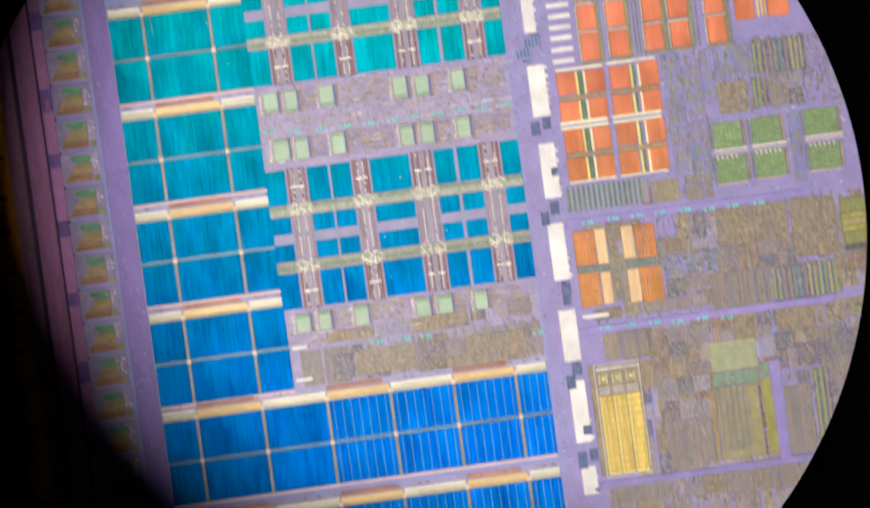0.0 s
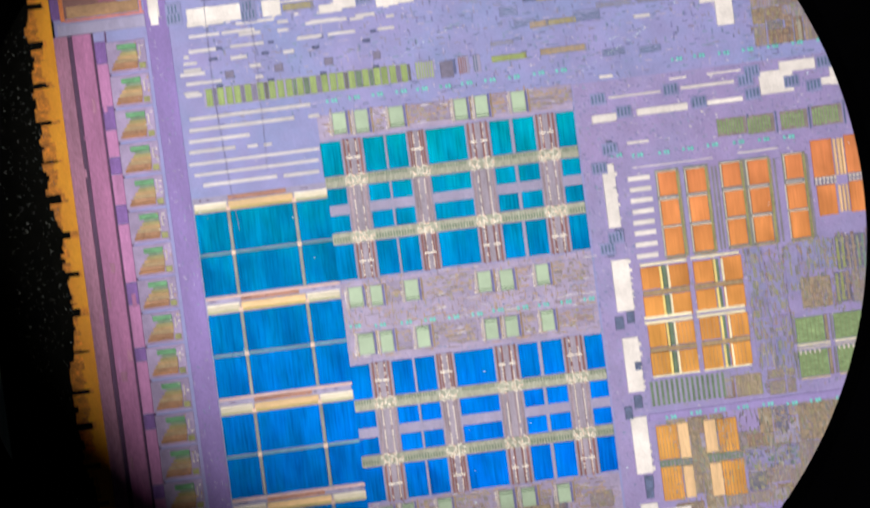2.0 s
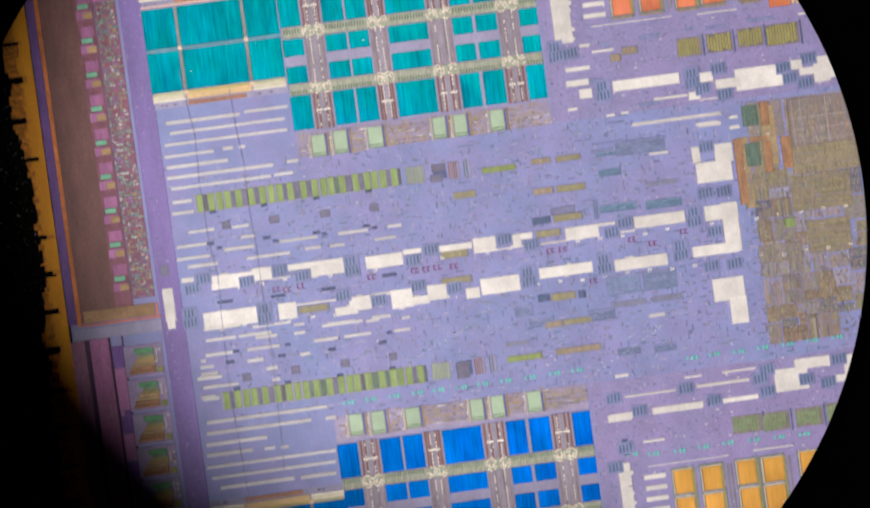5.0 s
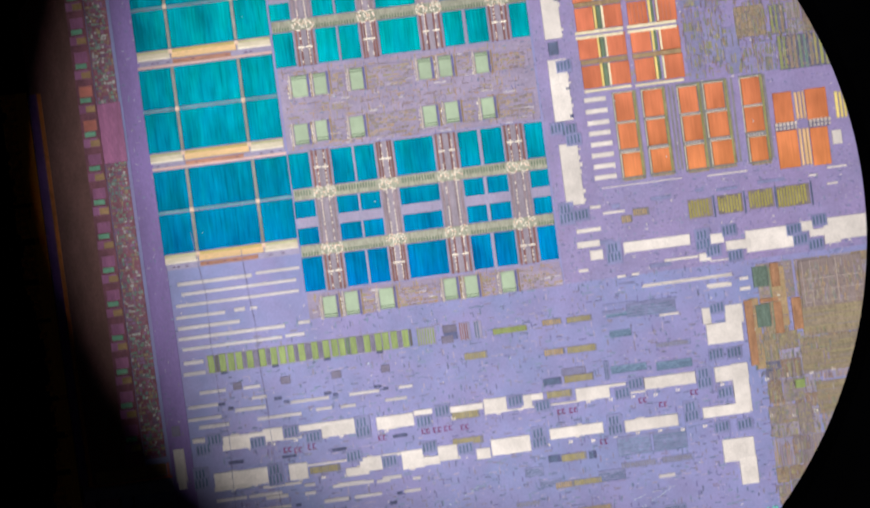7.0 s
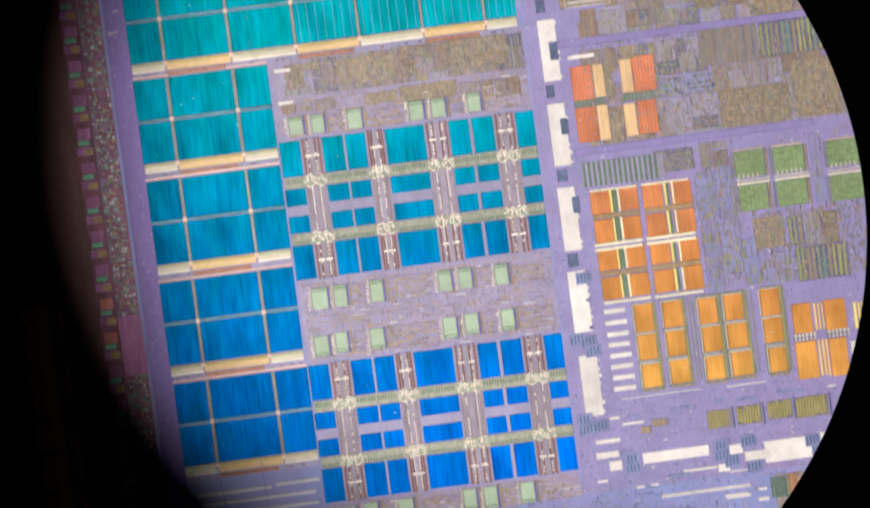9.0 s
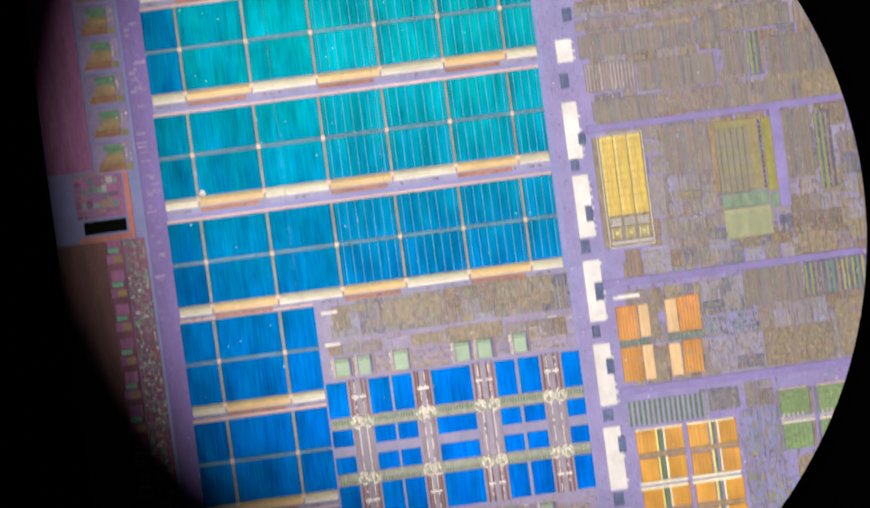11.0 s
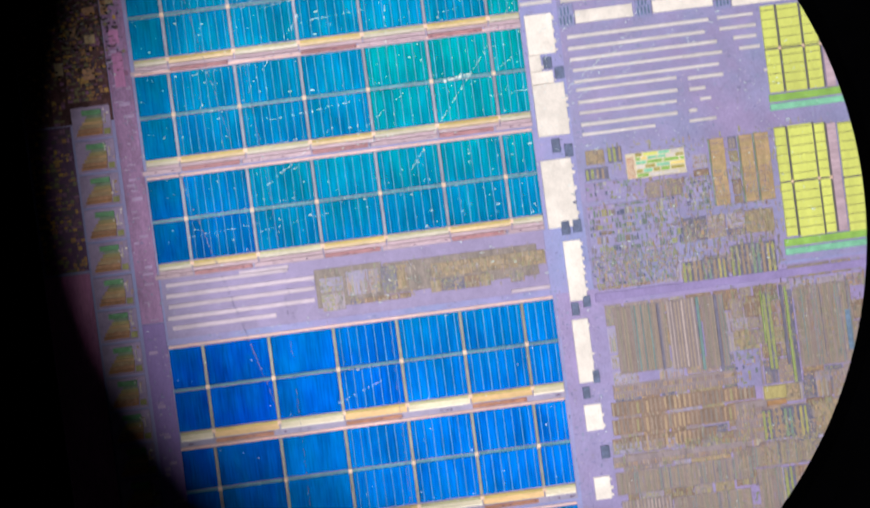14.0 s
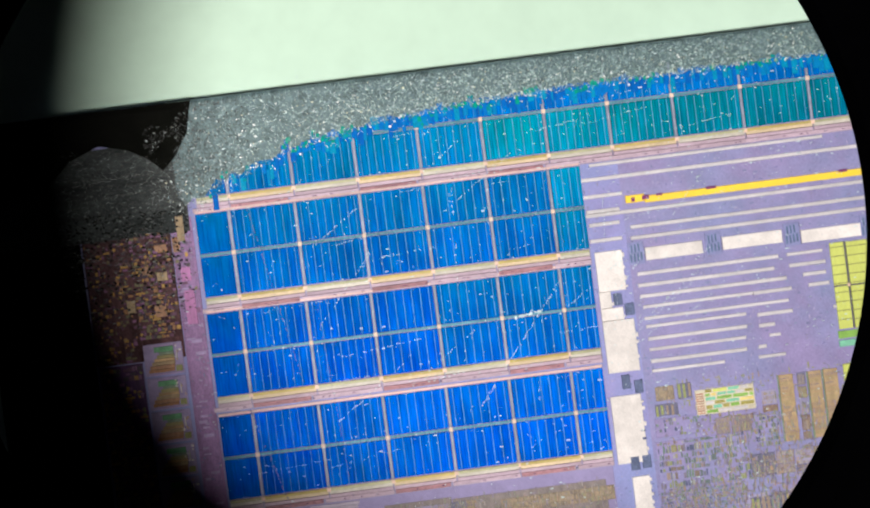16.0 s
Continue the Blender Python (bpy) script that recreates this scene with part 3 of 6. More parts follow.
for m in (1, -1):
    register_matrix(m, 283)
    register_matrix(m, 688)


def each(name, rows, material, both=False, z0=0.5, z1=4, label=""):
    """One part for each rectangle; both: in the two mirrored cores."""
    for u0, v0, u1, v1 in rows:
        slab(name, die, u0, v0, u1, v1, z0, z1, material, label)
        if both:
            slab(name, die, u0, -v1, u1, -v0, z0, z1, material, label)


# white metal fill
each("fill_bar", (
    (-688, 325, -553, 332), (-546, 328, -467, 334), (-683, 307, -475, 313), (-695, 287, -473, 293), (-698, 266, -609, 272), (-593, 267, -573, 274), (-564, 267, -551, 273),
    (-697, 246, -585, 253), (-699, 227, -506, 234), (-482, 229, -460, 236), (-694, 208, -513, 214), (-508, 209, -473, 215), (-695, 183, -659, 190), (-698, 163, -658, 170),
), PEARL)
each("fill_bar", (
    (-687, -217, -468, -210), (-690, -237, -500, -230), (-475, -238, -455, -231), (-693, -257, -583, -250), (-695, -276, -611, -269), (-591, -277, -571, -271), (-561, -278, -546, -272),
    (-698, -297, -463, -291), (-691, -317, -466, -311), (-678, -337, -544, -330), (-533, -338, -468, -331), (-686, -130, -654, -123), (-684, -153, -651, -147), (-691, -170, -663, -164),
    (-683, -106, -673, -99),
), PEARL)
each("fill_bar", (
    (-674, 127, -626, 133), (-698, 103, -643, 109), (-701, 81, -640, 87), (-683, 65, -628, 72), (-595, 126, -564, 132), (-582, 106, -555, 112), (-615, 87, -559, 94),
    (-514, 89, -444, 95), (-577, 67, -497, 73), (-471, 70, -441, 76), (-426, 69, -398, 75), (-408, 89, -353, 95), (-345, 70, -305, 76), (-318, 90, -292, 96),
    (-662, -48, -617, -42), (-610, -70, -550, -64), (-509, -63, -489, -57), (-449, -70, -399, -64), (-368, -70, -333, -63),
), PEARL)
each("fill_bar", (
    (-650, -34, -642, -27), (-669, -70, -614, -64), (-580, -77, -540, -70), (-510, -78, -490, -72), (-459, -72, -384, -66), (-379, -74, -354, -68), (-314, -77, -299, -71),
    (-673, -97, -623, -90), (-598, -96, -537, -90), (-422, -96, -372, -90), (-477, -97, -432, -90), (-685, -117, -660, -111), (-600, -117, -570, -110), (-693, -137, -648, -130),
    (-685, -154, -660, -147), (-655, -154, -620, -148), (-568, -135, -547, -128), (-560, -156, -545, -150), (-688, -175, -658, -168), (-505, -118, -485, -111), (-332, -98, -301, -92),
    (129, -134, 159, -127),
), PEARL)
JAG = (
    (-698, 41, -675, 50), (-646, 21, -566, 47), (-571, 27, -535, 51), (-542, 26, -502, 29), (-506, 37, -398, 49), (-466, 21, -400, 43), (-366, 21, -298, 45),
    (-297, 38, -263, 48), (-233, 34, -171, 46), (-170, 23, -128, 51), (-159, 24, -79, 27), (-101, 37, -61, 49), (-102, 25, -82, 49), (-2, 24, 60, 48),
    (-49, 23, 3, 27), (57, 42, 91, 48), (124, 29, 218, 51), (95, 25, 125, 29),
) + (
    (-668, -47, -570, -17), (-670, -50, -604, -41), (-583, -56, -513, -51), (-533, -48, -499, -18), (-509, -27, -427, -23), (-432, -55, -390, -39), (-405, -50, -365, -24),
    (-364, -29, -328, -23), (-329, -56, -289, -22), (-304, -54, -260, -38), (-263, -50, -227, -22), (-194, -56, -168, -36), (-166, -53, -94, -23), (-58, -38, 40, -18),
    (79, -43, 177, -21),
)
each("fill_block", JAG, WHITE, z1=5)
each("fill_block", (
    (248, 94, 314, 132), (285, 128, 319, 162), (244, 132, 260, 162), (253, 25, 315, 53), (284, -35, 314, 55), (223, -37, 309, -17), (251, -122, 309, -80),
    (278, -166, 310, -116), (-733, -38, -718, 22), (144, 216, 307, 219), (167, 157, 203, 162),
    (259, 198, 300, 204),
), WHITE, z1=5)
each("fill_block", (
    (56, 274, 80, 292), (118, 279, 240, 299), (273, 275, 301, 293), (340, 251, 430, 291), (303, 259, 349, 277), (439, 276, 465, 294), (457, 264, 491, 278),
    (484, 253, 578, 295), (483, 248, 513, 274), (189, 254, 251, 259), (252, 246, 274, 261), (271, 243, 313, 246), (142, 213, 308, 216), (263, 195, 305, 202),
    (320, 203, 336, 209), (318, 184, 338, 191), (32, 255, 50, 261), (100, 236, 116, 241), (127, 237, 141, 242), (504, 383, 540, 387), (469, 373, 485, 377),
    (500, 354, 520, 358), (520, 425, 538, 451),
    (37, 325, 82, 333), (67, 366, 87, 372),
), WHITE, z1=5)
each("fill_block", (
    (341, -300, 403, -258), (380, -264, 446, -244), (470, -298, 512, -248), (449, -296, 477, -282), (31, -313, 75, -299), (113, -309, 207, -296), (66, -272, 161, -268),
    (198, -272, 296, -266), (242, -306, 308, -297), (248, -252, 310, -248), (179, -252, 211, -248),
    (54, -234, 79, -228),
), WHITE, z1=5)
for u0, v0, u1, v1 in JAG:
    for k in range(int((u1 - u0) // 40) if v1 - v0 > 12 else 0):
        u = rnd.uniform(u0, u1 - 18)
        w, h = rnd.uniform(6, 16), rnd.uniform(1.2, 3)
        v = v1 - 0.5 if rnd.random() < 0.5 else v0 + 0.5 - h
        slab("fill_tab", die, u, v, u + w, v + h, 0.5, 4.6, WHITE)
SPINE = (
    (25, 377, 59, 489), (24, 530, 58, 642), (25, 679, 57, 795), (26, 833, 58, 947), (27, 987, 59, 1099), (28, 1140, 58, 1254), (26, 1283, 54, 1387),
    (29, 1458, 59, 1500), (28, 1584, 60, 1632), (26, 1672, 56, 1788), (28, 1821, 60, 1931), (6, 1956, 62, 2080), (9, 2122, 67, 2217), (9, 2217, 50, 2240), (9, 2240, 31, 2270), (10, 2270, 60, 2343),
) + (
    (37, -504, 60, -388), (33, -656, 65, -562), (35, -804, 65, -704), (32, -953, 62, -849), (31, -1101, 63, -1007), (33, -1250, 63, -1136), (35, -1345, 63, -1293),
)
each("fill_block", SPINE, WHITE, z1=5)
for u0, v0, u1, v1 in SPINE:
    v = v0 + 4
    while v < v1 - 8:
        h = rnd.uniform(3, 8)
        if rnd.random() < 0.6:
            slab("fill_tab", die, u1 - 1, v, u1 + rnd.uniform(2, 5), v + round(h), 0.5, 4.4, WHITE)
        elif rnd.random() < 0.15:
            slab("via_slot", die, u1 - rnd.uniform(5, 9), v, u1 + 1, v + round(h), 0.5, 5.8, DARK)
        v += h + rnd.uniform(4, 14)
each("via_field", (
    (31, 2091, 46, 2117), (53, 2081, 68, 2105), (29, 1942, 45, 1968), (50, 1944, 66, 1968), (29, 1795, 43, 1819), (51, 1807, 65, 1829), (30, 1643, 43, 1665),
    (51, 1669, 64, 1693), (49, 1531, 65, 1555), (30, 1412, 45, 1438), (48, 1307, 62, 1329), (30, 1262, 44, 1284), (44, 1168, 58, 1198), (29, 1112, 45, 1136),
    (43, 1024, 59, 1058), (29, 958, 43, 980), (46, 889, 60, 919), (29, 805, 47, 827), (49, 746, 63, 776), (29, 650, 47, 674), (34, 2243, 50, 2265),
), INKBLUE, z1=6)
each("via_field", (
    (53, 2223, 70, 2245), (51, -376, 62, -346), (47, -533, 63, -507), (28, -555, 42, -531), (27, -688, 43, -664), (49, -679, 63, -657), (43, -834, 58, -810),
    (24, -852, 38, -828), (44, -981, 60, -957), (44, -999, 58, -979), (44, -1127, 60, -1105), (31, -1151, 47, -1127), (48, -1237, 64, -1219), (33, -1297, 49, -1267),
    (55, -1286, 69, -1264), (52, -765, 64, -749),
), INKBLUE, z1=6)
each("slate_bar", (
    (-639, -5, -611, 1), (-542, -7, -516, -2), (-451, -7, -425, -1), (-339, 3, -313, 9), (-647, 103, -631, 108), (-627, 93, -617, 98), (-543, 99, -529, 105),
    (-526, 92, -516, 97), (-453, 97, -439, 102), (-437, 92, -427, 98), (-362, 97, -348, 102), (-346, 91, -336, 97), (-624, -96, -612, -90), (-639, -114, -623, -108),
    (-529, -96, -519, -91), (-544, -115, -530, -109), (-440, -98, -430, -92), (-453, -116, -439, -110), (-345, -100, -335, -94), (-361, -116, -347, -110),
), DARK)
each("slate_bar", (
    (60, 300, 102, 308), (161, 246, 201, 254), (178, 367, 214, 374), (106, 362, 122, 370), (298, 368, 338, 374), (260, 372, 276, 378), (101, 223, 131, 227),
    (375, 372, 425, 378), (65, 173, 105, 180), (143, 185, 203, 190), (67, 188, 127, 192),
), SLATEBLUE, z1=3)
each("via_field", (
    (-613, 127, -597, 141), (-527, 126, -509, 140), (-435, 124, -417, 138), (-345, 123, -329, 137), (-613, -149, -597, -135), (-524, -148, -508, -134), (-434, -148, -418, -134),
    (-346, -148, -332, -134), (-226, 179, -200, 193), (-230, 160, -208, 174), (-733, 58, -717, 78), (-229, -197, -205, -167),
), SMOKE, z1=3)


def ribbed(name, u0, v0, u1, v1, bed, rib, pitch=5.0, across=False, fill=0.72):
    """A small field of ribs on a bed: upright ribs, or lines across."""
    fld = slab(name, die, u0, v0, u1, v1, 0.3, 1.4, bed)
    out = []
    span = (v1 - v0) if across else (u1 - u0)
    for k in range(int((span - 1.5) // pitch)):
        a, b = 1 + pitch * k, 1 + pitch * (k + fill * rnd.uniform(0.75, 1.1))
        if across:
            x = u0 + 1
            while x < u1 - 4:
                e = min(u1 - 1, x + rnd.uniform(8, 46))
                out.append((x, v0 + a, e, v0 + b, 1.2, rnd.uniform(1.6, 2.4)))
                x = e + rnd.uniform(1.5, 7)
        else:
            out.append((u0 + a, v0 + rnd.uniform(0.3, 2), u0 + b, v1 - rnd.uniform(0.3, 2), 1.2, rnd.uniform(2, 3)))
    joined("rib_layer", fld, out, rib, at=WHERE[fld])


for u0, v0, u1, v1, s in (
    (-136, 164, -74, 175, 0), (-46, 168, -10, 179, 2), (-1, 167, 45, 178, 1), (-49, 113, -13, 125, 2), (-7, 112, 47, 125, 1), (-193, 125, -151, 138, 1),
    (-22, 73, 22, 87, 3), (-58, 60, -24, 73, 4), (-19, 60, 35, 73, 1), (-54, 36, -8, 49, 1), (-229, 21, -179, 35, 1), (-234, -26, -178, -13, 1),
    (-66, -79, -44, -66, 4), (-42, -81, 4, -67, 1), (8, -82, 22, -68, 4), (-59, -128, -25, -116, 2), (-25, -127, 31, -116, 1), (-46, -179, 38, -167, 2),
    (-135, -180, -71, -169, 0), (-496, -42, -440, -29, 1), (64, -108, 130, -97, 5), (139, -108, 197, -96, 5), (154, 101, 218, 110, 5), (-134, -152, -90, -143, 5),
    (121, 333, 141, 347, 2), (143, 343, 173, 357, 2),
):
    bed, rib = ((OLIVE, LEAF), (DRAB, KHAKI), (DRAB, GOLDBROWN), (SMOKE, SLATEBLUE), (DARK, HATCHING), (SLATEBLUE, DRAB))[s]
    ribbed("olive_field", u0, v0, u1, v1, bed, rib, 4.2, fill=0.55 if s > 2 else 0.7)
for k, (u0, v0, u1, v1) in enumerate((
    (71, 167, 111, 175), (73, 130, 113, 143), (67, 65, 133, 79), (150, 60, 216, 76), (61, -85, 123, -49), (127, -85, 189, -49), (109, 163, 199, 189),
    (65, -195, 107, -182), (55, 57, 65, 91), (132, -198, 172, -184), (-111, -101, -77, -83), (-87, -123, -47, -109), (20, -126, 70, -106),
)):
    ribbed("teal_field", u0, v0, u1, v1, SLATEBLUE if k > 3 else TEALFIELD, TEALFIELD if k in (4, 5, 6) else HATCHING, 5.2 if k in (4, 5, 6) else 3.8, k not in (8,), 0.42)
for m in (1, -1):
    for name, u0, u1, bed, rib, pitch in (("green_rib_field", -273, -239, LILAC, LEAF, 4.6), ("red_rib_field", -196, -176, LILAC, RUST, 4.0), ("slate_rib_field", -169, -155, LILAC, HATCHING, 4.6)):
        a, b = flip(m, 162, 194)
        ribbed(name, u0, a, u1, b, bed, rib, pitch, fill=0.5)


def hatch(u, v, rows=1):
    """Slate-blue slots side by side, in one row or two staggered ones, on a bluish patch."""
    key = "hatch_mesh_%d" % rows
    if key not in MESHES:
        bm = bmesh.new()
        for r in range(rows):
            for k in range(4 - r % 2):
                x, y = -11.5 + 6.4 * k + 2.5 * r, -8 + 0.8 * k + (17 * r - 8.5 if rows > 1 else 0)
                box(bm, x, y, x + 3.0, y + 15, 0.5, 3)
        e = 20.5 if rows > 1 else 11
        box(bm, -13.5, -e, 14.5, e, -4.4, 0.9, 1)
        me = bpy.data.meshes.new("via_hatch")
        bm.to_mesh(me)
        bm.free()
        me.materials.append(HATCHING)
        me.materials.append(HATCHBED)
        MESHES[key] = me
    tagged(hang("via_hatch", MESHES[key], die, "", (u, v, 5 + 0.03 * LIFT[0])), kind="stuff")
    LIFT[0] = (LIFT[0] + 1) % 97


for u, v, rows in (
    (-658, 44, 1), (-680, 29, 1), (-582, 28, 1), (-520, 40, 1), (-482, 25, 1), (-392, 31, 2), (-414, -19, 1),
    (-351, -37, 1), (-246, 41, 1), (-281, 26, 1), (-277, -21, 1), (-212, -33, 1), (-112, 41, 1), (-64, 25, 1),
    (-78, -31, 2), (61, -27, 2), (108, 43, 1), (82, 28, 1), (233, 36, 2), (202, -21, 2), (260, 76, 1),
    (293, 75, 1), (268, 5, 1), (254, -56, 1), (296, -57, 1), (-691, -23, 2), (-558, -33, 2), (272, 159, 1),
):
    hatch(u, v, rows)
for u, v, rows in (
    (99, 283, 2), (262, 285, 2), (312, 296, 1), (279, 263, 1), (318, 249, 1), (429, 282, 1), (439, 262, 1),
    (477, 293, 1), (466, 250, 1), (23, 364, 2), (50, 358, 1), (47, 513, 1), (27, 518, 1), (53, 495, 1),
    (52, 628, 1),
):
    hatch(u, v, rows)
for u, v in (
    (46, -270), (90, -298), (179, -269), (227, -298), (329, -255), (316, -270), (326, -295),
    (399, -282), (462, -254), (438, -294),
    (33, -394), (56, -362), (47, -522), (30, -540),
):
    hatch(u, v)
for u, v in ((85, 2333), (226, 2333), (370, 2331), (510, 2329)):
    hatch(u, v, 2)


def bracket_mark(u, v):
    """A small maroon test mark: two open brackets back to back."""
    if "mark_mesh" not in MESHES:
        bm = bmesh.new()
        for x in (-7, 1.5):
            box(bm, x, -4.5, x + 2, 4.5, 0.5, 2.6)
            box(bm, x + 2, 2.8, x + 6, 4.5, 0.5, 2.4)
            box(bm, x + 2, -4.5, x + 6, -2.8, 0.5, 2.4)
        me = bpy.data.meshes.new("bracket_mark")
        bm.to_mesh(me)
        bm.free()
        me.materials.append(MAROON)
        MESHES["mark_mesh"] = me
    tagged(hang("bracket_mark", MESHES["mark_mesh"], die, "", (u, v, 0.02 * LIFT[0])), kind="stuff")
    LIFT[0] = (LIFT[0] + 1) % 97


for u, v in (
    (-531, 8), (-487, 8), (-280, 8), (-259, 8), (-239, 8), (-32, 10), (-10, 10),
    (38, -54), (212, 13), (-209, 6), (-512, 5), (117, 11), (153, -1), (-359, 7),
):
    bracket_mark(u, v)

# rows of green bars beside the centre
for m in (1, -1):
    a, b = flip(m, 162, 196)
    bm = bmesh.new()
    box(bm, -656, a, -290, b, 0.2, 1.2)
    row = part("decoupling_strip", bm, LILAC, die)
    steps = (0, 20, 35, 49, 68, 90, 110, 125, 140, 159, 182, 202, 217, 230, 250, 274, 294, 307, 322, 342)
    for k, s in enumerate(steps):
        u = -652 + s * 1.03
        slab("green_bar", row, u, a + 1, u + 12, b - 1, 1.0, 4, LEAF)
        room = (steps[k + 1] if k < 19 else 360) * 1.03 - s * 1.03
        if room > 17:
            slab("dark_bar", row, u + 13, a + 2, u + room - 1, b - 2, 1.0, 3, rnd.choice((SHADOWBAR, SMOKE, SMOKE, TOOTH)))
        if k in (1, 6, 11, 16):
            p, q = flip(m, 158, 163)
            slab("dark_tab", row, u, p, u + 12, q, 1.0, 3, DARK)
    slab("via_field", row, -224, a + 4, -200, b - 4, 0.5, 2.5, DARK)


def ram_square(m, u0, v0, u1, v1):
    v0, v1 = flip(m, v0, v1)
    u0, u1, v0, v1 = u0 + 4, u1 - 3, v0 + 2, v1 - 2
    ram = slab("small_ram", die, u0, v0, u1, v1, 0.5, 5, PALE)
    slab("side_rail", ram, u1 + 1, v0 - 1, u1 + 4, v1 + 1, 0.5, 4, NAVY)
    slab("side_rail", ram, u0 - 4.5, v0 - 2, u0 - 1.5, v1 + 2, 0.5, 4.4, PALEPINK)
    lo = v0 if m * (v0 + v1) / 2 < 600 else v1 - 8
    for y in (lo + 1, lo + 5.5):
        slab("end_line", ram, u0, y, u1, y + 1.8, 4.6, 6, TOOTH)
    slab("side_column", ram, u1 + 5.5, v0 - 2, u1 + 8.5, v1 + 2, 0.5, 4, BRONZE)
    joined("contact_layer", ram, [(u0 - 8 + rnd.uniform(0, 2), v0 + 7 * k, u0 - 6 + rnd.uniform(0, 1), v0 + 7 * k + rnd.uniform(2, 6), 1, 4.5) for k in range(5)], GLINT, at=WHERE[ram])


for m in (1, -1):
    for r in (
    (-448, 547, -416, 588), (-409, 549, -381, 590), (-347, 547, -315, 589), (-214, 549, -183, 591), (-174, 551, -143, 593), (-108, 550, -78, 592), (-442, 632, -407, 675),
    (-402, 632, -372, 675), (-336, 632, -306, 675), (-212, 635, -182, 677), (-175, 635, -145, 677), (-109, 633, -79, 675), (-437, 232, -406, 275), (-397, 232, -366, 278),
    (-335, 234, -302, 276), (-217, 235, -187, 278), (-179, 234, -149, 278), (-113, 235, -81, 277),
):
        ram_square(m, *r)
    for r in (
    (-443, 948, -411, 985), (-402, 947, -373, 985), (-337, 946, -305, 986), (-225, 947, -193, 986), (-185, 947, -153, 986), (-119, 949, -89, 987),
):
        ram_square(m, *r)

# orange arrays with their yellow and cream rails
each("array_bed", ((132, 410, 176, 570), (184, 410, 230, 570), (249, 410, 342, 570), (364, 410, 408, 570)), GREYGREEN, True, z0=0.1, z1=0.6)
each("orange_tile", (
    (137, 415, 170, 458), (189, 416, 223, 459), (254, 414, 287, 457), (301, 415, 338, 459), (370, 413, 401, 457), (136, 466, 169, 512), (188, 466, 222, 512),
    (254, 465, 288, 511), (300, 466, 336, 511), (367, 467, 401, 512), (136, 516, 169, 567), (188, 518, 223, 566), (253, 516, 286, 563), (300, 517, 334, 564),
    (367, 516, 401, 565),
), ORANGE, True)
each("orange_tile", (
    (84, 582, 118, 623), (135, 583, 171, 624), (180, 583, 216, 624), (231, 581, 269, 625), (83, 635, 119, 676), (134, 635, 170, 677), (179, 635, 215, 674),
    (230, 634, 268, 675), (84, 686, 117, 728), (134, 687, 169, 728), (179, 686, 215, 727), (230, 686, 268, 728), (83, 738, 118, 779), (133, 739, 169, 780),
    (178, 738, 214, 780), (229, 738, 267, 780),
), ORANGE, True)
each("orange_tile", (
    (76, 870, 114, 933), (188, 872, 224, 933), (76, 946, 114, 1008), (188, 949, 228, 1013),
), ORANGE, True)
each("orange_tile", (
    (419, 393, 458, 461), (481, 391, 514, 460), (421, 476, 456, 531), (480, 475, 519, 531),
), ORANGE, True)
each("cream_column", (
    (115, 870, 135, 934), (163, 871, 185, 930), (116, 948, 135, 1007), (165, 950, 187, 1010),
), APRICOT, True, z1=5)
each("yellow_rail", (
    (460, 395, 465, 461), (467, 395, 473, 461), (474, 395, 479, 461), (460, 479, 465, 528), (467, 479, 472, 528), (474, 479, 478, 528),
), APRICOT, True, z1=5)
for p, q in ((583, 625), (635, 677), (687, 729), (739, 781)):
    for u in (117.5, 216.5):
        each("yellow_rail", ((u, p, u + 5, q),), YELLOW, True, z1=5)
        each("cream_rail", ((u + 14, p, u + 18.5, q),), IVORY, True, z1=5)
each("white_rail", (
    (84, 575, 170, 580), (177, 574, 266, 579), (80, 671, 167, 677), (175, 671, 265, 677), (80, 680, 168, 686), (175, 680, 265, 686), (83, 779, 169, 783),
    (177, 779, 264, 783),
), IVORY, True, z1=5)
each("fill_bar", (
    (82, 416, 123, 425), (83, 436, 123, 445), (82, 456, 123, 465), (83, 476, 123, 485), (82, 496, 122, 505), (82, 515, 122, 524), (81, 536, 122, 545),
    (81, 557, 121, 566), (74, 1021, 123, 1028), (89, 353, 129, 358), (93, 400, 240, 402), (286, 397, 360, 400), (144, 459, 147, 461), (35, 298, 77, 310),
), WHITE, True)
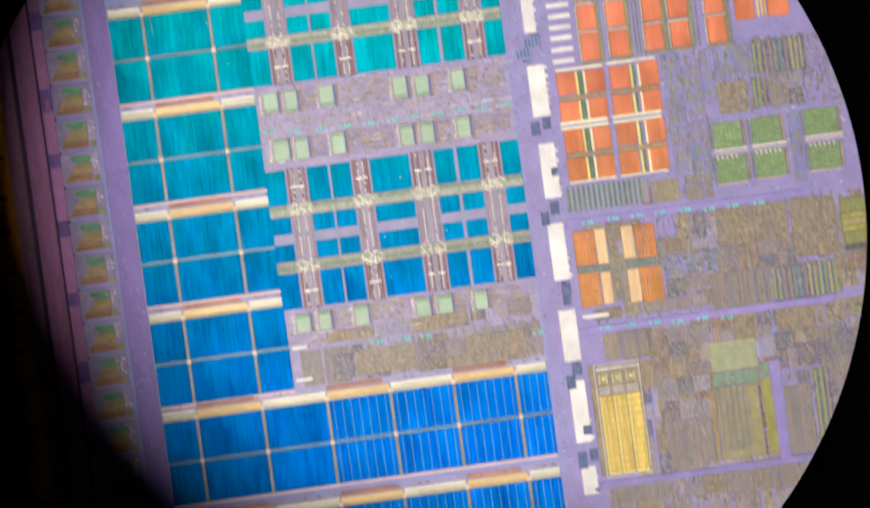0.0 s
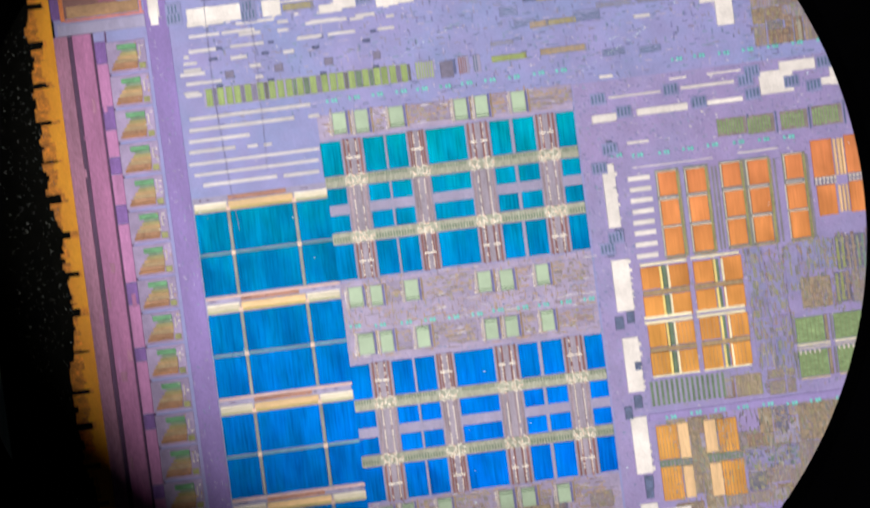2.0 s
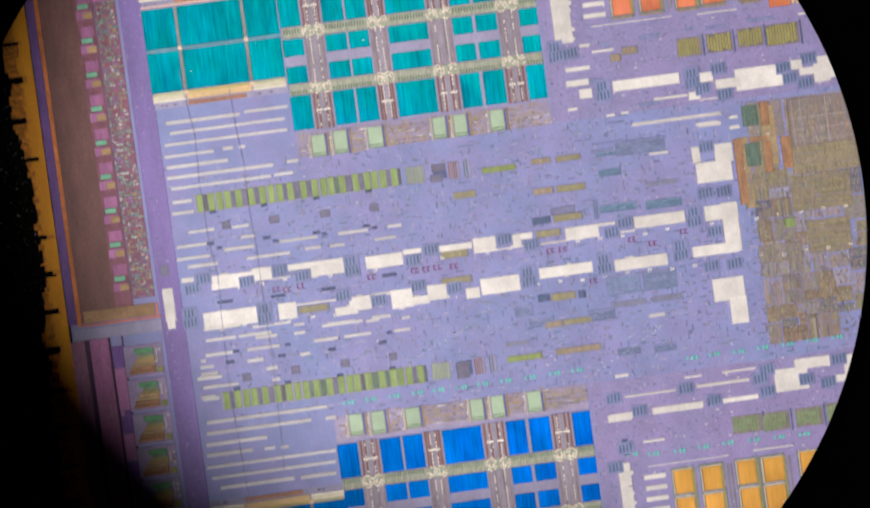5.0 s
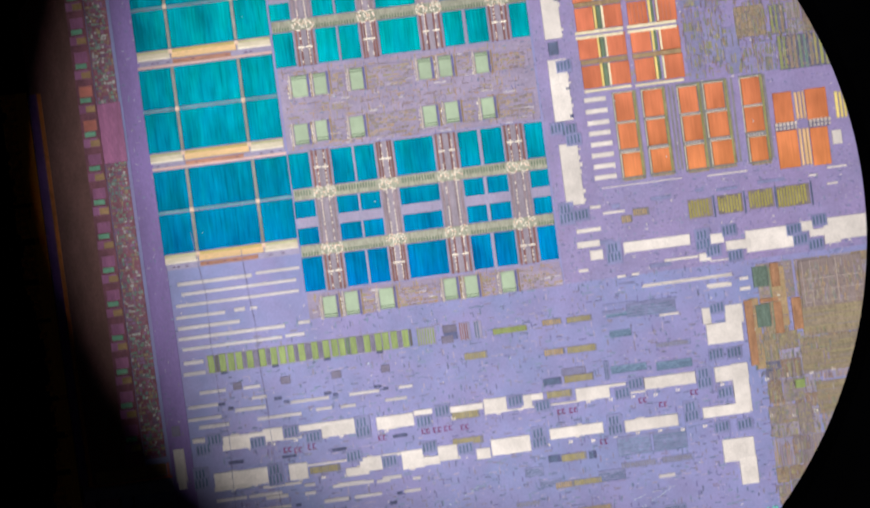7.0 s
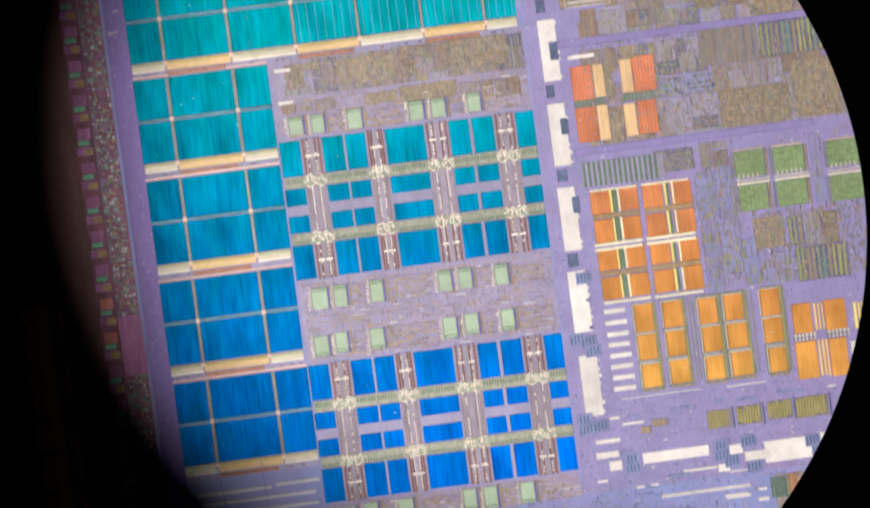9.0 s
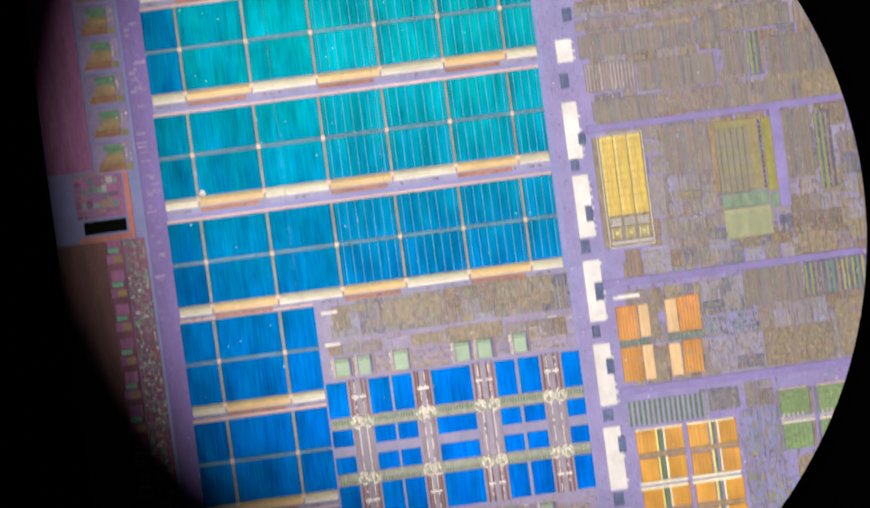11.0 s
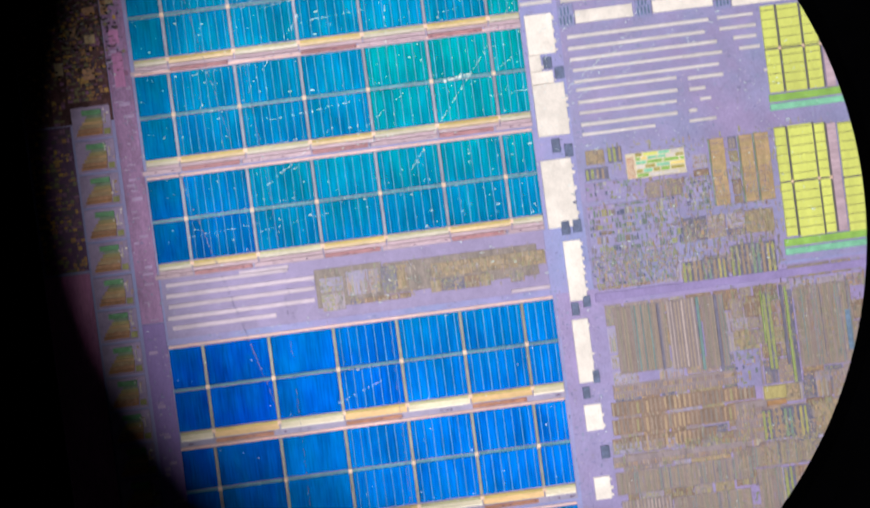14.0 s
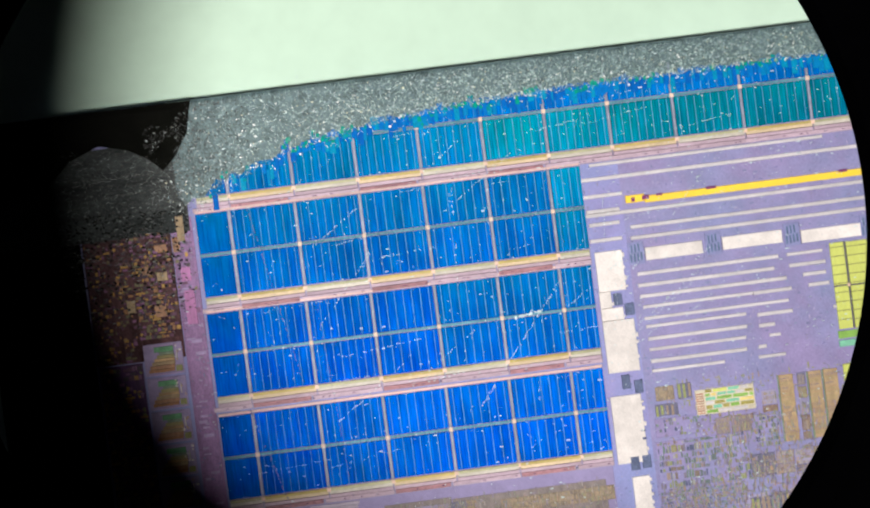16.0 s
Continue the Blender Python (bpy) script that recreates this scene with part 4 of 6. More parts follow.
for m in (1, -1):
    for r in (
    (84, 582, 118, 623), (135, 583, 171, 624), (180, 583, 216, 624), (231, 581, 269, 625), (83, 635, 119, 676), (134, 635, 170, 677), (179, 635, 215, 674),
    (230, 634, 268, 675), (84, 686, 117, 728), (134, 687, 169, 728), (179, 686, 215, 727), (230, 686, 268, 728), (83, 738, 118, 779), (133, 739, 169, 780),
    (178, 738, 214, 780), (229, 738, 267, 780),
):
        # thin grooves of each array
        a, b = flip(m, r[1], r[3])
        tagged(joined("groove_layer", die, [(r[0] + 5 + 7 * k, a + 2, r[0] + 6 + 7 * k, b - 2, 3.6, 4.5) for k in range(4)], AMBER), kind="stuff")
    for r in (
    (76, 870, 114, 933), (188, 872, 224, 933), (76, 946, 114, 1008), (188, 949, 228, 1013),
):
        a, b = flip(m, r[1], r[3])
        tagged(joined("groove_layer", die, [(r[0] + 4 + 6 * k, a + 1, r[0] + 5.5 + 6 * k, b - 1, 3.6, 4.6) for k in range(6)], AMBER), kind="stuff")
    blocks, edge = [], []
    for r in (
    (137, 415, 170, 458), (189, 416, 223, 459), (254, 414, 287, 457), (301, 415, 338, 459), (370, 413, 401, 457), (136, 466, 169, 512), (188, 466, 222, 512),
    (254, 465, 288, 511), (300, 466, 336, 511), (367, 467, 401, 512), (136, 516, 169, 567), (188, 518, 223, 566), (253, 516, 286, 563), (300, 517, 334, 564),
    (367, 516, 401, 565),
):
        a, b = flip(m, r[1], r[3])
        blocks += [(r[0] - 1, a - 7, r[2] + 4, a - 3, 0.5, 2.5), (r[2] + 2, a, r[2] + 6, b, 0.5, 2.5)]
        edge += [(r[0] - 2, b, r[2] + 1, b + 1.4, 0.5, 4.4), (r[0] - 3, a, r[0] - 1.5, b, 0.5, 4.4)]
    joined("driver_layer", die, blocks, TANNED)
    joined("pale_edge_layer", die, edge, CREAM_BAR)
    # grey comb rails between the rows and columns of the arrays
    combs, ticks, greens = [], [], []
    for p, q in ((459, 465), (512, 517)):
        p, q = flip(m, p, q)
        for u0, u1 in ((134, 172), (186, 225), (251, 289), (298, 338), (366, 403)):
            combs.append((u0, p, u1, q, 0.5, 2.8))
            ticks += [(u0 + 2 + 5 * k, p + 1.2, u0 + 4.4 + 5 * k, q - 1.2, 2.6, 4) for k in range(int((u1 - u0 - 4) // 5))]
    p, q = flip(m, 416, 568)
    for u in (175, 236, 243, 342, 350, 410):
        combs.append((u - 2, p, u + 2, q, 0.5, 2.4))
    for u in (170, 223, 288, 337, 402):
        greens.append((u, p, u + 3.4, q, 0.5, 3.2))
    joined("comb_rail_layer", die, combs, DRAB)
    joined("comb_tick_layer", die, ticks, PALEPINK)
    joined("green_edge_layer", die, greens, OLIVE)
    # paired block of four rows: dark green gutters beside the yellow rails, brown combs, cream rails
    for u in (126.3, 221.8):
        for p, q in ((583, 624), (636, 677), (687, 728), (739, 780)):
            p, q = flip(m, p, q)
            slab("green_gutter", die, u - 3.4, p, u + 4.6, q, 0.5, 4.6, TOOTH)
    for p, q in ((625, 634), (729, 738)):
        p, q = flip(m, p, q)
        slab("brown_comb", die, 84, p, 170, q, 0.5, 2.6, BRONZE)
        slab("brown_comb", die, 178, p, 268, q, 0.5, 2.6, BRONZE)
    p, q = flip(m, 934, 947)
    slab("green_comb", die, 76, p, 134, q, 0.5, 2.4, TOOTH)
    slab("green_comb", die, 164, p, 228, q, 0.5, 2.4, TOOTH)
    joined("comb_tick_layer", die, [(80 + 7 * k, p + 2, 83 + 7 * k, q - 2, 2.2, 3.8) for k in range(21) if not 134 < 80 + 7 * k < 162], DRAB)
    # white teeth across the joint of the larger pair
    p, q = flip(m, 461, 476)
    for u0, u1 in ((418, 458), (480, 519)):
        slab("grey_comb", die, u0, p, u1, q, 0.5, 2.4, SMOKE)
        joined("white_tooth_layer", die, [(u0 + 2 + 7 * k, p + 8.5, u0 + 6.4 + 7 * k, q, 2.2, 5) for k in range(6)] + [(u0 + 2 + 7 * k, p + 2, u0 + 6 + 7 * k, p + 6, 2.2, 4.4) for k in range(6)], PALEPINK)

# moss-green memories, olive blocks, comb of dark bars
for m in (1, -1):
    for u0, v0, u1, v1 in (
    (352, 709, 404, 756), (422, 709, 476, 756), (520, 706, 580, 753), (351, 770, 405, 818), (422, 769, 477, 817), (521, 769, 578, 816),
):
        a, b = flip(m, v0, v1)
        ram = slab("moss_ram", die, u0, a, u1, b, 0.5, 3, MOSSY)
        joined("word_line_layer", ram, [(u0 + 4 + 7.6 * j, a + 1, u0 + 5.2 + 7.6 * j, b - 1, 2.6, 3.6) for j in range(int((u1 - u0 - 5) // 7.6))], MOSSLINE, at=WHERE[ram])
        slab("side_rail", ram, u1 + 1, a, u1 + 7, b, 0.5, 4, TANNED)
        slab("side_rail", ram, u0 - 6, a, u0 - 2, b, 0.5, 4, DRAB)
        if v0 < 760:
            p, q = flip(m, v1 + 1, v1 + 5)
            slab("end_rail", ram, u0 - 2, p, u1 + 8, q, 0.5, 5, IVORY)
            p, q = flip(m, v1 + 7, v1 + 11)
            slab("end_rail", ram, u0 - 2, p, u1 + 8, q, 0.5, 5.4, PALEPINK)
        else:
            p, q = flip(m, v0 - 1, v0 + 6)
            joined("tick_layer", ram, [(u0 + 3 + 8.6 * j, p, u0 + 6 + 8.6 * j, q, 2.6, 5) for j in range(int((u1 - u0 - 3) // 8.6))], PALEPINK, at=WHERE[ram])
            p, q = flip(m, v1 + 1, v1 + 4)
            slab("foot_rail", ram, u0, p, u1, q, 0.5, 3.6, PARCHMENT)
    for u0, v0, u1, v1 in ((244, 325, 288, 359), (298, 326, 344, 360), (355, 328, 401, 362), (407, 324, 467, 362)) if m > 0 else ((255, 333, 309, 365), (310, 334, 360, 368), (371, 334, 421, 368), (429, 332, 485, 368)):
        a, b = flip(m, v0, v1)
        blk = slab("olive_block", die, u0, a, u1, b, 0.5, 1.6, DRABOLIVE)
        joined("bar_layer", blk, [(u0 + 1 + 5.4 * k, a + rnd.uniform(0, 7), u0 + 4.4 + 5.4 * k, b - rnd.uniform(0, 7), 1.4, 2.6) for k in range(int((u1 - u0 - 2) // 5.4))], MUSTARD if m > 0 else MOSSY, at=WHERE[blk])
        joined("dark_divider", blk, [(u1 + 2, a - 3, u1 + 5, b + 3, 0.5, 2.4)], INKBLUE, at=WHERE[blk])
    for u0, v0, u1, v1 in (
    (74, 789, 224, 834),
):
        a, b = flip(m, v0, v1)
        blk = slab("comb_block", die, u0, a, u1, b, 0.5, 2, LILAC)
        joined("bar_layer", blk, [(u0 + 2 + 9.3 * k, a, u0 + 6.4 + 9.3 * k, b, 1.8, 4) for k in range(int((u1 - u0 - 4) // 9.3))], TOOTH, at=WHERE[blk])

# yellow column blocks
for m in (1, -1):
    for u0, v0, u1, v1 in (
    (86, 1172, 109, 1314), (111, 1172, 134, 1314), (136, 1172, 160, 1314),
):
        a, b = flip(m, v0, v1)
        col = slab("yellow_column", die, u0, a, u1, b, 1.6, 4, SAFFRON)
        slab("bright_line", col, u0 - 1, a, u0 + 3.5, b, 3.5, 5.5, YELLOW)
        slab("orange_line", col, u0 + 8, a, u0 + 10, b, 3.5, 4.6, GOLD_BAR)
        p, q = flip(m, v1 - 3, v1 + 2)
        slab("end_line", col, u0, p, u1, q, 3.5, 5.2, YELLOW)
        p, q = flip(m, v0 - 18, v0 - 4)
        joined("white_tick_layer", col, [(u0 + 1, p + 5 * k, u1 - 2, p + 2 + 5 * k, 1.5, 4) for k in range(3)], PEARL, at=WHERE[col])
        p, q = flip(m, v0 - 42, v0 - 22)
        slab("head_cell", col, u0 + 3, p, u1 - 4, q, 1.5, 4, KHAKI)
        slab("head_dot", col, u0 + 8, p + 7, u0 + 14, p + 13, 3.8, 5.4, YELLOW)
        joined("head_tick_layer", col, [(u0 + 2 + 7 * k, p, u0 + 4 + 7 * k, q - 2, 3.8, 5) for k in (0, 2)], PALEPINK, at=WHERE[col])
        p, q = flip(m, v0 - 52, v0 - 47)
        slab("foot_rail", col, u0 - 1, p, u1 + 1, q, 1.5, 5, PEARL)

# yellow-green memories of the upper core
for u0, v0, u1, v1 in (
    (436, 2148, 462, 2306), (466, 2147, 505, 2305), (509, 2147, 536, 2304), (562, 2142, 618, 2304), (434, 1886, 455, 2084), (459, 1883, 504, 2086), (507, 1884, 526, 2083),
    (550, 1879, 597, 2080),
):
    ram = slab("lime_ram", die, u0, v0, u1, v1, 0.5, 4, LIME)
    n = int((v1 - v0) // 16.5)
    joined("word_line_layer", ram, [(u0, v0 + 16.5 * k, u1, v0 + 16.5 * k + 1.6, 3.6, 5) for k in range(1, n + 1)], OLIVE, at=WHERE[ram])
    slab("column_rail", ram, u1 - 1, v0, u1 + 3, v1, 0.5, 5, SHADOWBAR)
    mid = (v0 + v1) / 2
    slab("row_rail", ram, u0, mid - 2, u1 + 4, mid + 2, 1, 6, SHADOWBAR)
    slab("node", ram, u1 - 2, mid - 3, u1 + 4, mid + 3, 2, 8, NODE)
each("mint_rail", (
    (433, 2116, 602, 2128), (428, 1853, 588, 1865),
), MINT)
each("grass_rail", (
    (433, 2131, 602, 2145), (428, 1868, 588, 1882),
), GRASS)
each("pink_column", (
    (541, 2146, 558, 2303), (530, 1884, 547, 2081),
), ORCHIDBAR)
each("fill_bar", (
    (83, 2291, 342, 2298), (82, 2270, 332, 2277), (83, 2250, 352, 2257), (86, 2231, 288, 2237), (86, 2210, 351, 2216), (87, 2195, 271, 2201), (88, 2172, 270, 2179),
    (88, 2153, 266, 2159), (88, 2131, 265, 2138), (88, 2114, 222, 2120), (357, 2292, 423, 2298), (359, 2271, 426, 2278), (382, 2252, 425, 2259), (390, 2232, 429, 2239),
    (288, 2230, 359, 2237), (291, 2190, 356, 2197), (291, 2170, 321, 2177), (308, 2151, 329, 2157), (286, 2132, 301, 2139), (284, 2114, 334, 2120), (430, 2188, 446, 2194),
), PEARL)
each("fill_bar", (
    (2, 2471, 527, 2478), (20, 2497, 448, 2503), (-2, 2440, 74, 2447), (5, 2413, 66, 2420), (-1, 2406, 518, 2413), (7, 2389, 63, 2396), (81, 2377, 515, 2384),
    (5, 2360, 64, 2367), (79, 2357, 512, 2364),
), PEARL)
each("fill_block", (
    (102, 2317, 207, 2341), (243, 2318, 353, 2342), (387, 2312, 502, 2336),
), WHITE, z1=5)
each("gold_bus", (
    (78, 2424, 113, 2438), (113, 2421, 520, 2434),
), AMBERGOLD, z1=6)
each("lilac_bed", ((-698, 1848, -4, 1962),), LILACPINK, z0=0.02, z1=0.4)
each("fill_bar", (
    (-690, 1941, -470, 1948), (-692, 1921, -424, 1929), (-690, 1902, -426, 1910), (-694, 1881, -428, 1889), (-688, 1863, -500, 1871), (-557, 1948, -467, 1954), (-75, 1850, -4, 1857),
), PINKBAR)
each("logic_bed", ((-424, 1868, -302, 1938),), DRABOLIVE, z0=0.3, z1=0.9)
each("logic_bed", ((-300, 1878, -20, 1934),), DRABOLIVE, z0=0.3, z1=0.9)


def logic_field(m, u0, v0, u1, v1, material, w=(1.5, 3.5), h=(5, 16), fill=0.8, bed=LOGICBED, low=False):
    """A crowded field of standard cells: upright strips in uneven rows on a mauve bed."""
    v0, v1 = flip(m, v0, v1)
    field = slab("logic_field", die, u0, v0, u1, v1, *((0.0, 0.06) if low else (0.3, 1.2)), bed)
    blocks, v = [], v0 + 1
    while v < v1 - 3:
        hh = min(rnd.uniform(*h), v1 - v)
        u = u0 + rnd.uniform(0, 3)
        while u < u1 - 2:
            ww = rnd.uniform(*w) * (2.2 if rnd.random() < 0.12 else 1)
            if rnd.random() < fill and u + ww < u1:
                top = hh * rnd.uniform(0.45, 0.95)
                blocks.append((u, v, u + ww, v + top, 0.04, rnd.uniform(0.1, 0.28)) if low else (u, v, u + ww, v + top, 1.0, rnd.uniform(1.6, 4.0)))
            u += ww + rnd.uniform(0.4, 2.2)
        v += hh
    joined("standard_cell_layer", field, blocks, material, at=WHERE[field])


def tick_field(u0, v0, u1, v1, pitch):
    """Even rows of upright bronze ticks on a mauve bed."""
    field = slab("tick_field", die, u0, v0, u1, v1, 0.3, 1.2, LOGICBED)
    blocks, v = [], v0 + 1
    while v + pitch < v1:
        step = rnd.choice((3.6, 4.4, 5.2))
        u = u0 + 1
        while u < u1 - 3:
            if rnd.random() < 0.93:
                blocks.append((u, v + rnd.uniform(0, 1), u + 1.9, v + pitch * rnd.uniform(0.6, 0.75), 1.0, 3 + rnd.random()))
            u += step * rnd.uniform(0.92, 1.08)
        v += pitch
    joined("tick_layer", field, blocks, TICKS, at=WHERE[field])


def district(m, u0, v0, u1, v1, mats, least=20, street=3.2, low=False):
    """A logic field cut again and again into smaller blocks with narrow violet streets between."""
    w, h = u1 - u0, v1 - v0
    if max(w, h) > least * rnd.uniform(1.6, 3.2):
        f = rnd.uniform(0.3, 0.7)
        s = street * rnd.uniform(0.1, 1.0)
        if w > h:
            c = u0 + w * f
            district(m, u0, v0, c - s / 2, v1, mats, least, street, low)
            district(m, c + s / 2, v0, u1, v1, mats, least, street, low)
        else:
            c = v0 + h * f
            district(m, u0, v0, u1, c - s / 2, mats, least, street, low)
            district(m, u0, c + s / 2, u1, v1, mats, least, street, low)
        return
    style = rnd.random()
    mat = rnd.choice(mats)
    bed = rnd.choice((LOGICBED, LOGICBED, TANNED, DUSK, LILAC, SLATE, UMBERBED))
    if style < 0.06:
        return
    if style < 0.40:
        logic_field(m, u0, v0, u1, v1, mat, w=(0.8, 2.2), h=(max(6, h * 0.6), h + 1), fill=0.85, bed=bed, low=low)
    elif style < 0.62:
        logic_field(m, u0, v0, u1, v1, mat, w=(1.1, 1.9), h=(6, 9), fill=0.92, bed=bed, low=low)
    else:
        logic_field(m, u0, v0, u1, v1, mat, w=(1.0, 3.2), h=(3, 9), fill=0.85, bed=bed, low=low)


def bars(m, u0, v0, u1, v1, pitch, width, material, bed):
    """Even upright bars, a little uneven in length."""
    v0, v1 = flip(m, v0, v1)
    field = slab("bar_field", die, u0, v0, u1, v1, 0.3, 1.2, bed)
    out, u = [], u0 + 1
    while u + width < u1:
        out.append((u, v0 + rnd.uniform(0, 4), u + width * rnd.uniform(0.8, 1.2), v1 - rnd.uniform(0, 4), 1.0, rnd.uniform(2.2, 4)))
        u += pitch * rnd.uniform(0.9, 1.1)
    joined("bar_layer", field, out, material, at=WHERE[field])


def rows_of_lines(m, u0, v0, u1, v1):
    """Long thin lines across, as in a block of wiring."""
    v0, v1 = flip(m, v0, v1)
    field = slab("wiring_field", die, u0, v0, u1, v1, 0.3, 1.2, TANNED)
    out, v = [], v0 + 1
    while v < v1 - 3:
        u = u0
        while u < u1 - 4:
            l = min(rnd.uniform(12, 70), u1 - u)
            out.append((u, v, u + l, v + rnd.uniform(1.2, 2.4), 1.0, rnd.uniform(1.6, 3.4)))
            u += l + rnd.uniform(1, 5)
        v += rnd.uniform(3.2, 5.0)
    joined("wire_layer", field, out, OLIVELOGIC, at=WHERE[field])


def cells(m, u0, v0, u1, v1, style):
    """One field of the logic area in the manner that it has on the die."""
    h = v1 - v0
    if style == 0:
        district(m, u0, v0, u1, v1, (LOGIC, TICKS, LOGIC, OLIVELOGIC, GREENLOGIC))
    elif style == 1:
        district(m, u0, v0, u1, v1, (GREENLOGIC, GREENLOGIC, OLIVELOGIC))
    elif style == 2:
        district(m, u0, v0, u1, v1, (OLIVELOGIC, OLIVELOGIC, LOGIC), least=26)
    elif style == 3:
        tick_field(*((u0,) + flip(m, v0, v1)[:1] + (u1,) + flip(m, v0, v1)[1:]), 12)
    elif style == 4:
        bars(m, u0, v0, u1, v1, 2.9, 1.6, STRIPES, LOGICBED)
    elif style == 5:
        bars(m, u0, v0, u1, v1, 9.5, 4.6, BARGREEN, SLATE)
    elif style == 6:
        logic_field(m, u0, v0, u1, v1, PEACH, w=(1.2, 2.4), h=(6, 13), fill=0.92, bed=TANNED)
    elif style == 7:
        tick_field(*((u0,) + flip(m, v0, v1)[:1] + (u1,) + flip(m, v0, v1)[1:]), 26)
    elif style == 8:
        logic_field(m, u0, v0, u1, v1, GREYLOGIC, w=(1.6, 4.5), h=(9, 16) if h > 70 else (4, 10), fill=0.8, bed=MAUVE)
    elif style == 9:
        rows_of_lines(m, u0, v0, u1, v1)
    elif style == 10:
        logic_field(m, u0, v0, u1, v1, GREYLOGIC, w=(1.4, 5.0), h=(4, 12), fill=0.35, bed=MAUVE)
    elif style == 14:
        bars(m, u0, v0, u1, v1, 8.6, 3.8, PEACH, UMBERBED)
    elif style == 13:
        logic_field(m, u0, v0, u1, v1, GREENLOGIC, w=(1.2, 2.8), h=(10, 30), fill=0.5, bed=MAUVE)
    elif style == 11:
        bars(m, u0, v0, u1, v1, 6.6, 2.6, PALEBAR, LOGICBED)
    elif style == 12:
        a, b = flip(m, v0, v1)
        col = slab("ladder_column", die, u0, a, u1, b, 0.3, 2.2, GOLDBROWN)
        rungs = []
        for k in range(int((b - a - 3) // 3.4)):
            w = (u1 - u0) * rnd.uniform(0.5, 0.95)
            rungs.append((u0 + 1.5, a + 1.5 + 3.4 * k, u0 + 1.5 + min(w, u1 - u0 - 3), a + 2.9 + 3.4 * k, 2.0, 2.9))
        joined("rung_layer", col, rungs, TICKS, at=WHERE[col])
        slab("green_side", col, u0 - 3, a, u0 - 0.5, b, 0.3, 3, SAGE)


for m in (1, -1):
    for r in (
    (238, 868, 333, 930, 0), (337, 865, 467, 931, 6), (473, 866, 555, 970, 6), (232, 934, 332, 972, 8), (233, 977, 305, 1033, 1), (331, 933, 459, 979, 0), (313, 979, 421, 1045, 4),
    (425, 982, 543, 1044, 5), (543, 973, 609, 1051, 0), (106, 1060, 188, 1108, 2), (189, 1066, 299, 1154, 0), (197, 1159, 289, 1231, 0), (200, 1232, 286, 1320, 4), (192, 1136, 202, 1316, 1),
    (422, 1058, 494, 1098, 6), (417, 1100, 537, 1166, 0), (404, 1198, 470, 1324, 4), (315, 1083, 411, 1105, 0),
):
        cells(m, *r)
    for r in (
    (477, 1173, 507, 1313, 5), (518, 1110, 592, 1290, 0), (86, 1329, 196, 1369, 4), (199, 1334, 289, 1374, 0), (293, 1336, 463, 1380, 4), (137, 865, 155, 923, 6), (133, 944, 151, 1002, 6),
    (276, 573, 308, 700, 13), (310, 600, 345, 690, 13), (346, 575, 374, 660, 13), (276, 705, 312, 790, 13), (314, 700, 345, 800, 13), (378, 572, 438, 626, 13), (442, 570, 538, 632, 5), (370, 638, 426, 694, 6), (434, 636, 462, 690, 5), (465, 634, 525, 692, 1), (207, 798, 279, 838, 2),
    (291, 796, 341, 842, 1), (490, 707, 512, 833, 13),
):
        cells(m, *r)
    for r in (
    (-448, 990, -392, 1006, 0), (-388, 988, -302, 1008, 0), (-235, 984, -131, 1012, 6), (-297, 988, -239, 1008, 0), (-126, 972, -16, 1004, 0), (-434, 1032, -346, 1076, 0), (-343, 1030, -233, 1074, 6),
    (-229, 1031, -139, 1083, 0), (-136, 1030, -32, 1084, 6),
):
        cells(m, *r)
for r in (
    (81, 1345, 193, 1383, 4), (197, 1346, 313, 1384, 3), (75, 1397, 167, 1449, 11), (170, 1388, 312, 1444, 4), (70, 1460, 320, 1502, 4), (69, 1510, 313, 1530, 3), (70, 1534, 190, 1554, 0),
    (348, 1525, 440, 1581, 5), (444, 1525, 540, 1583, 6), (337, 1478, 403, 1522, 0), (409, 1477, 577, 1529, 2), (327, 1399, 371, 1475, 4), (375, 1392, 401, 1472, 5), (406, 1382, 570, 1458, 4),
    (320, 1334, 396, 1390, 2), (400, 1332, 560, 1390, 6), (202, 1528, 322, 1550, 1),
):
    cells(1, *r)
for r in (
    (103, 1678, 196, 1800, 4), (199, 1674, 252, 1800, 11), (262, 1668, 304, 1800, 4), (315, 1700, 371, 1788, 1), (374, 1649, 390, 1791, 5), (415, 1621, 429, 1791, 5), (432, 1647, 536, 1795, 4), (359, 1590, 423, 1622, 6), (85, 1634, 325, 1660, 3),
    (78, 1603, 342, 1629, 14), (76, 1569, 338, 1597, 14), (72, 1540, 264, 1563, 14), (299, 1529, 389, 1599, 3), (371, 1521, 461, 1555, 2), (432, 1557, 532, 1637, 0), (311, 1623, 357, 1693, 10), (289, 1477, 459, 1517, 4),
):
    cells(1, *r)
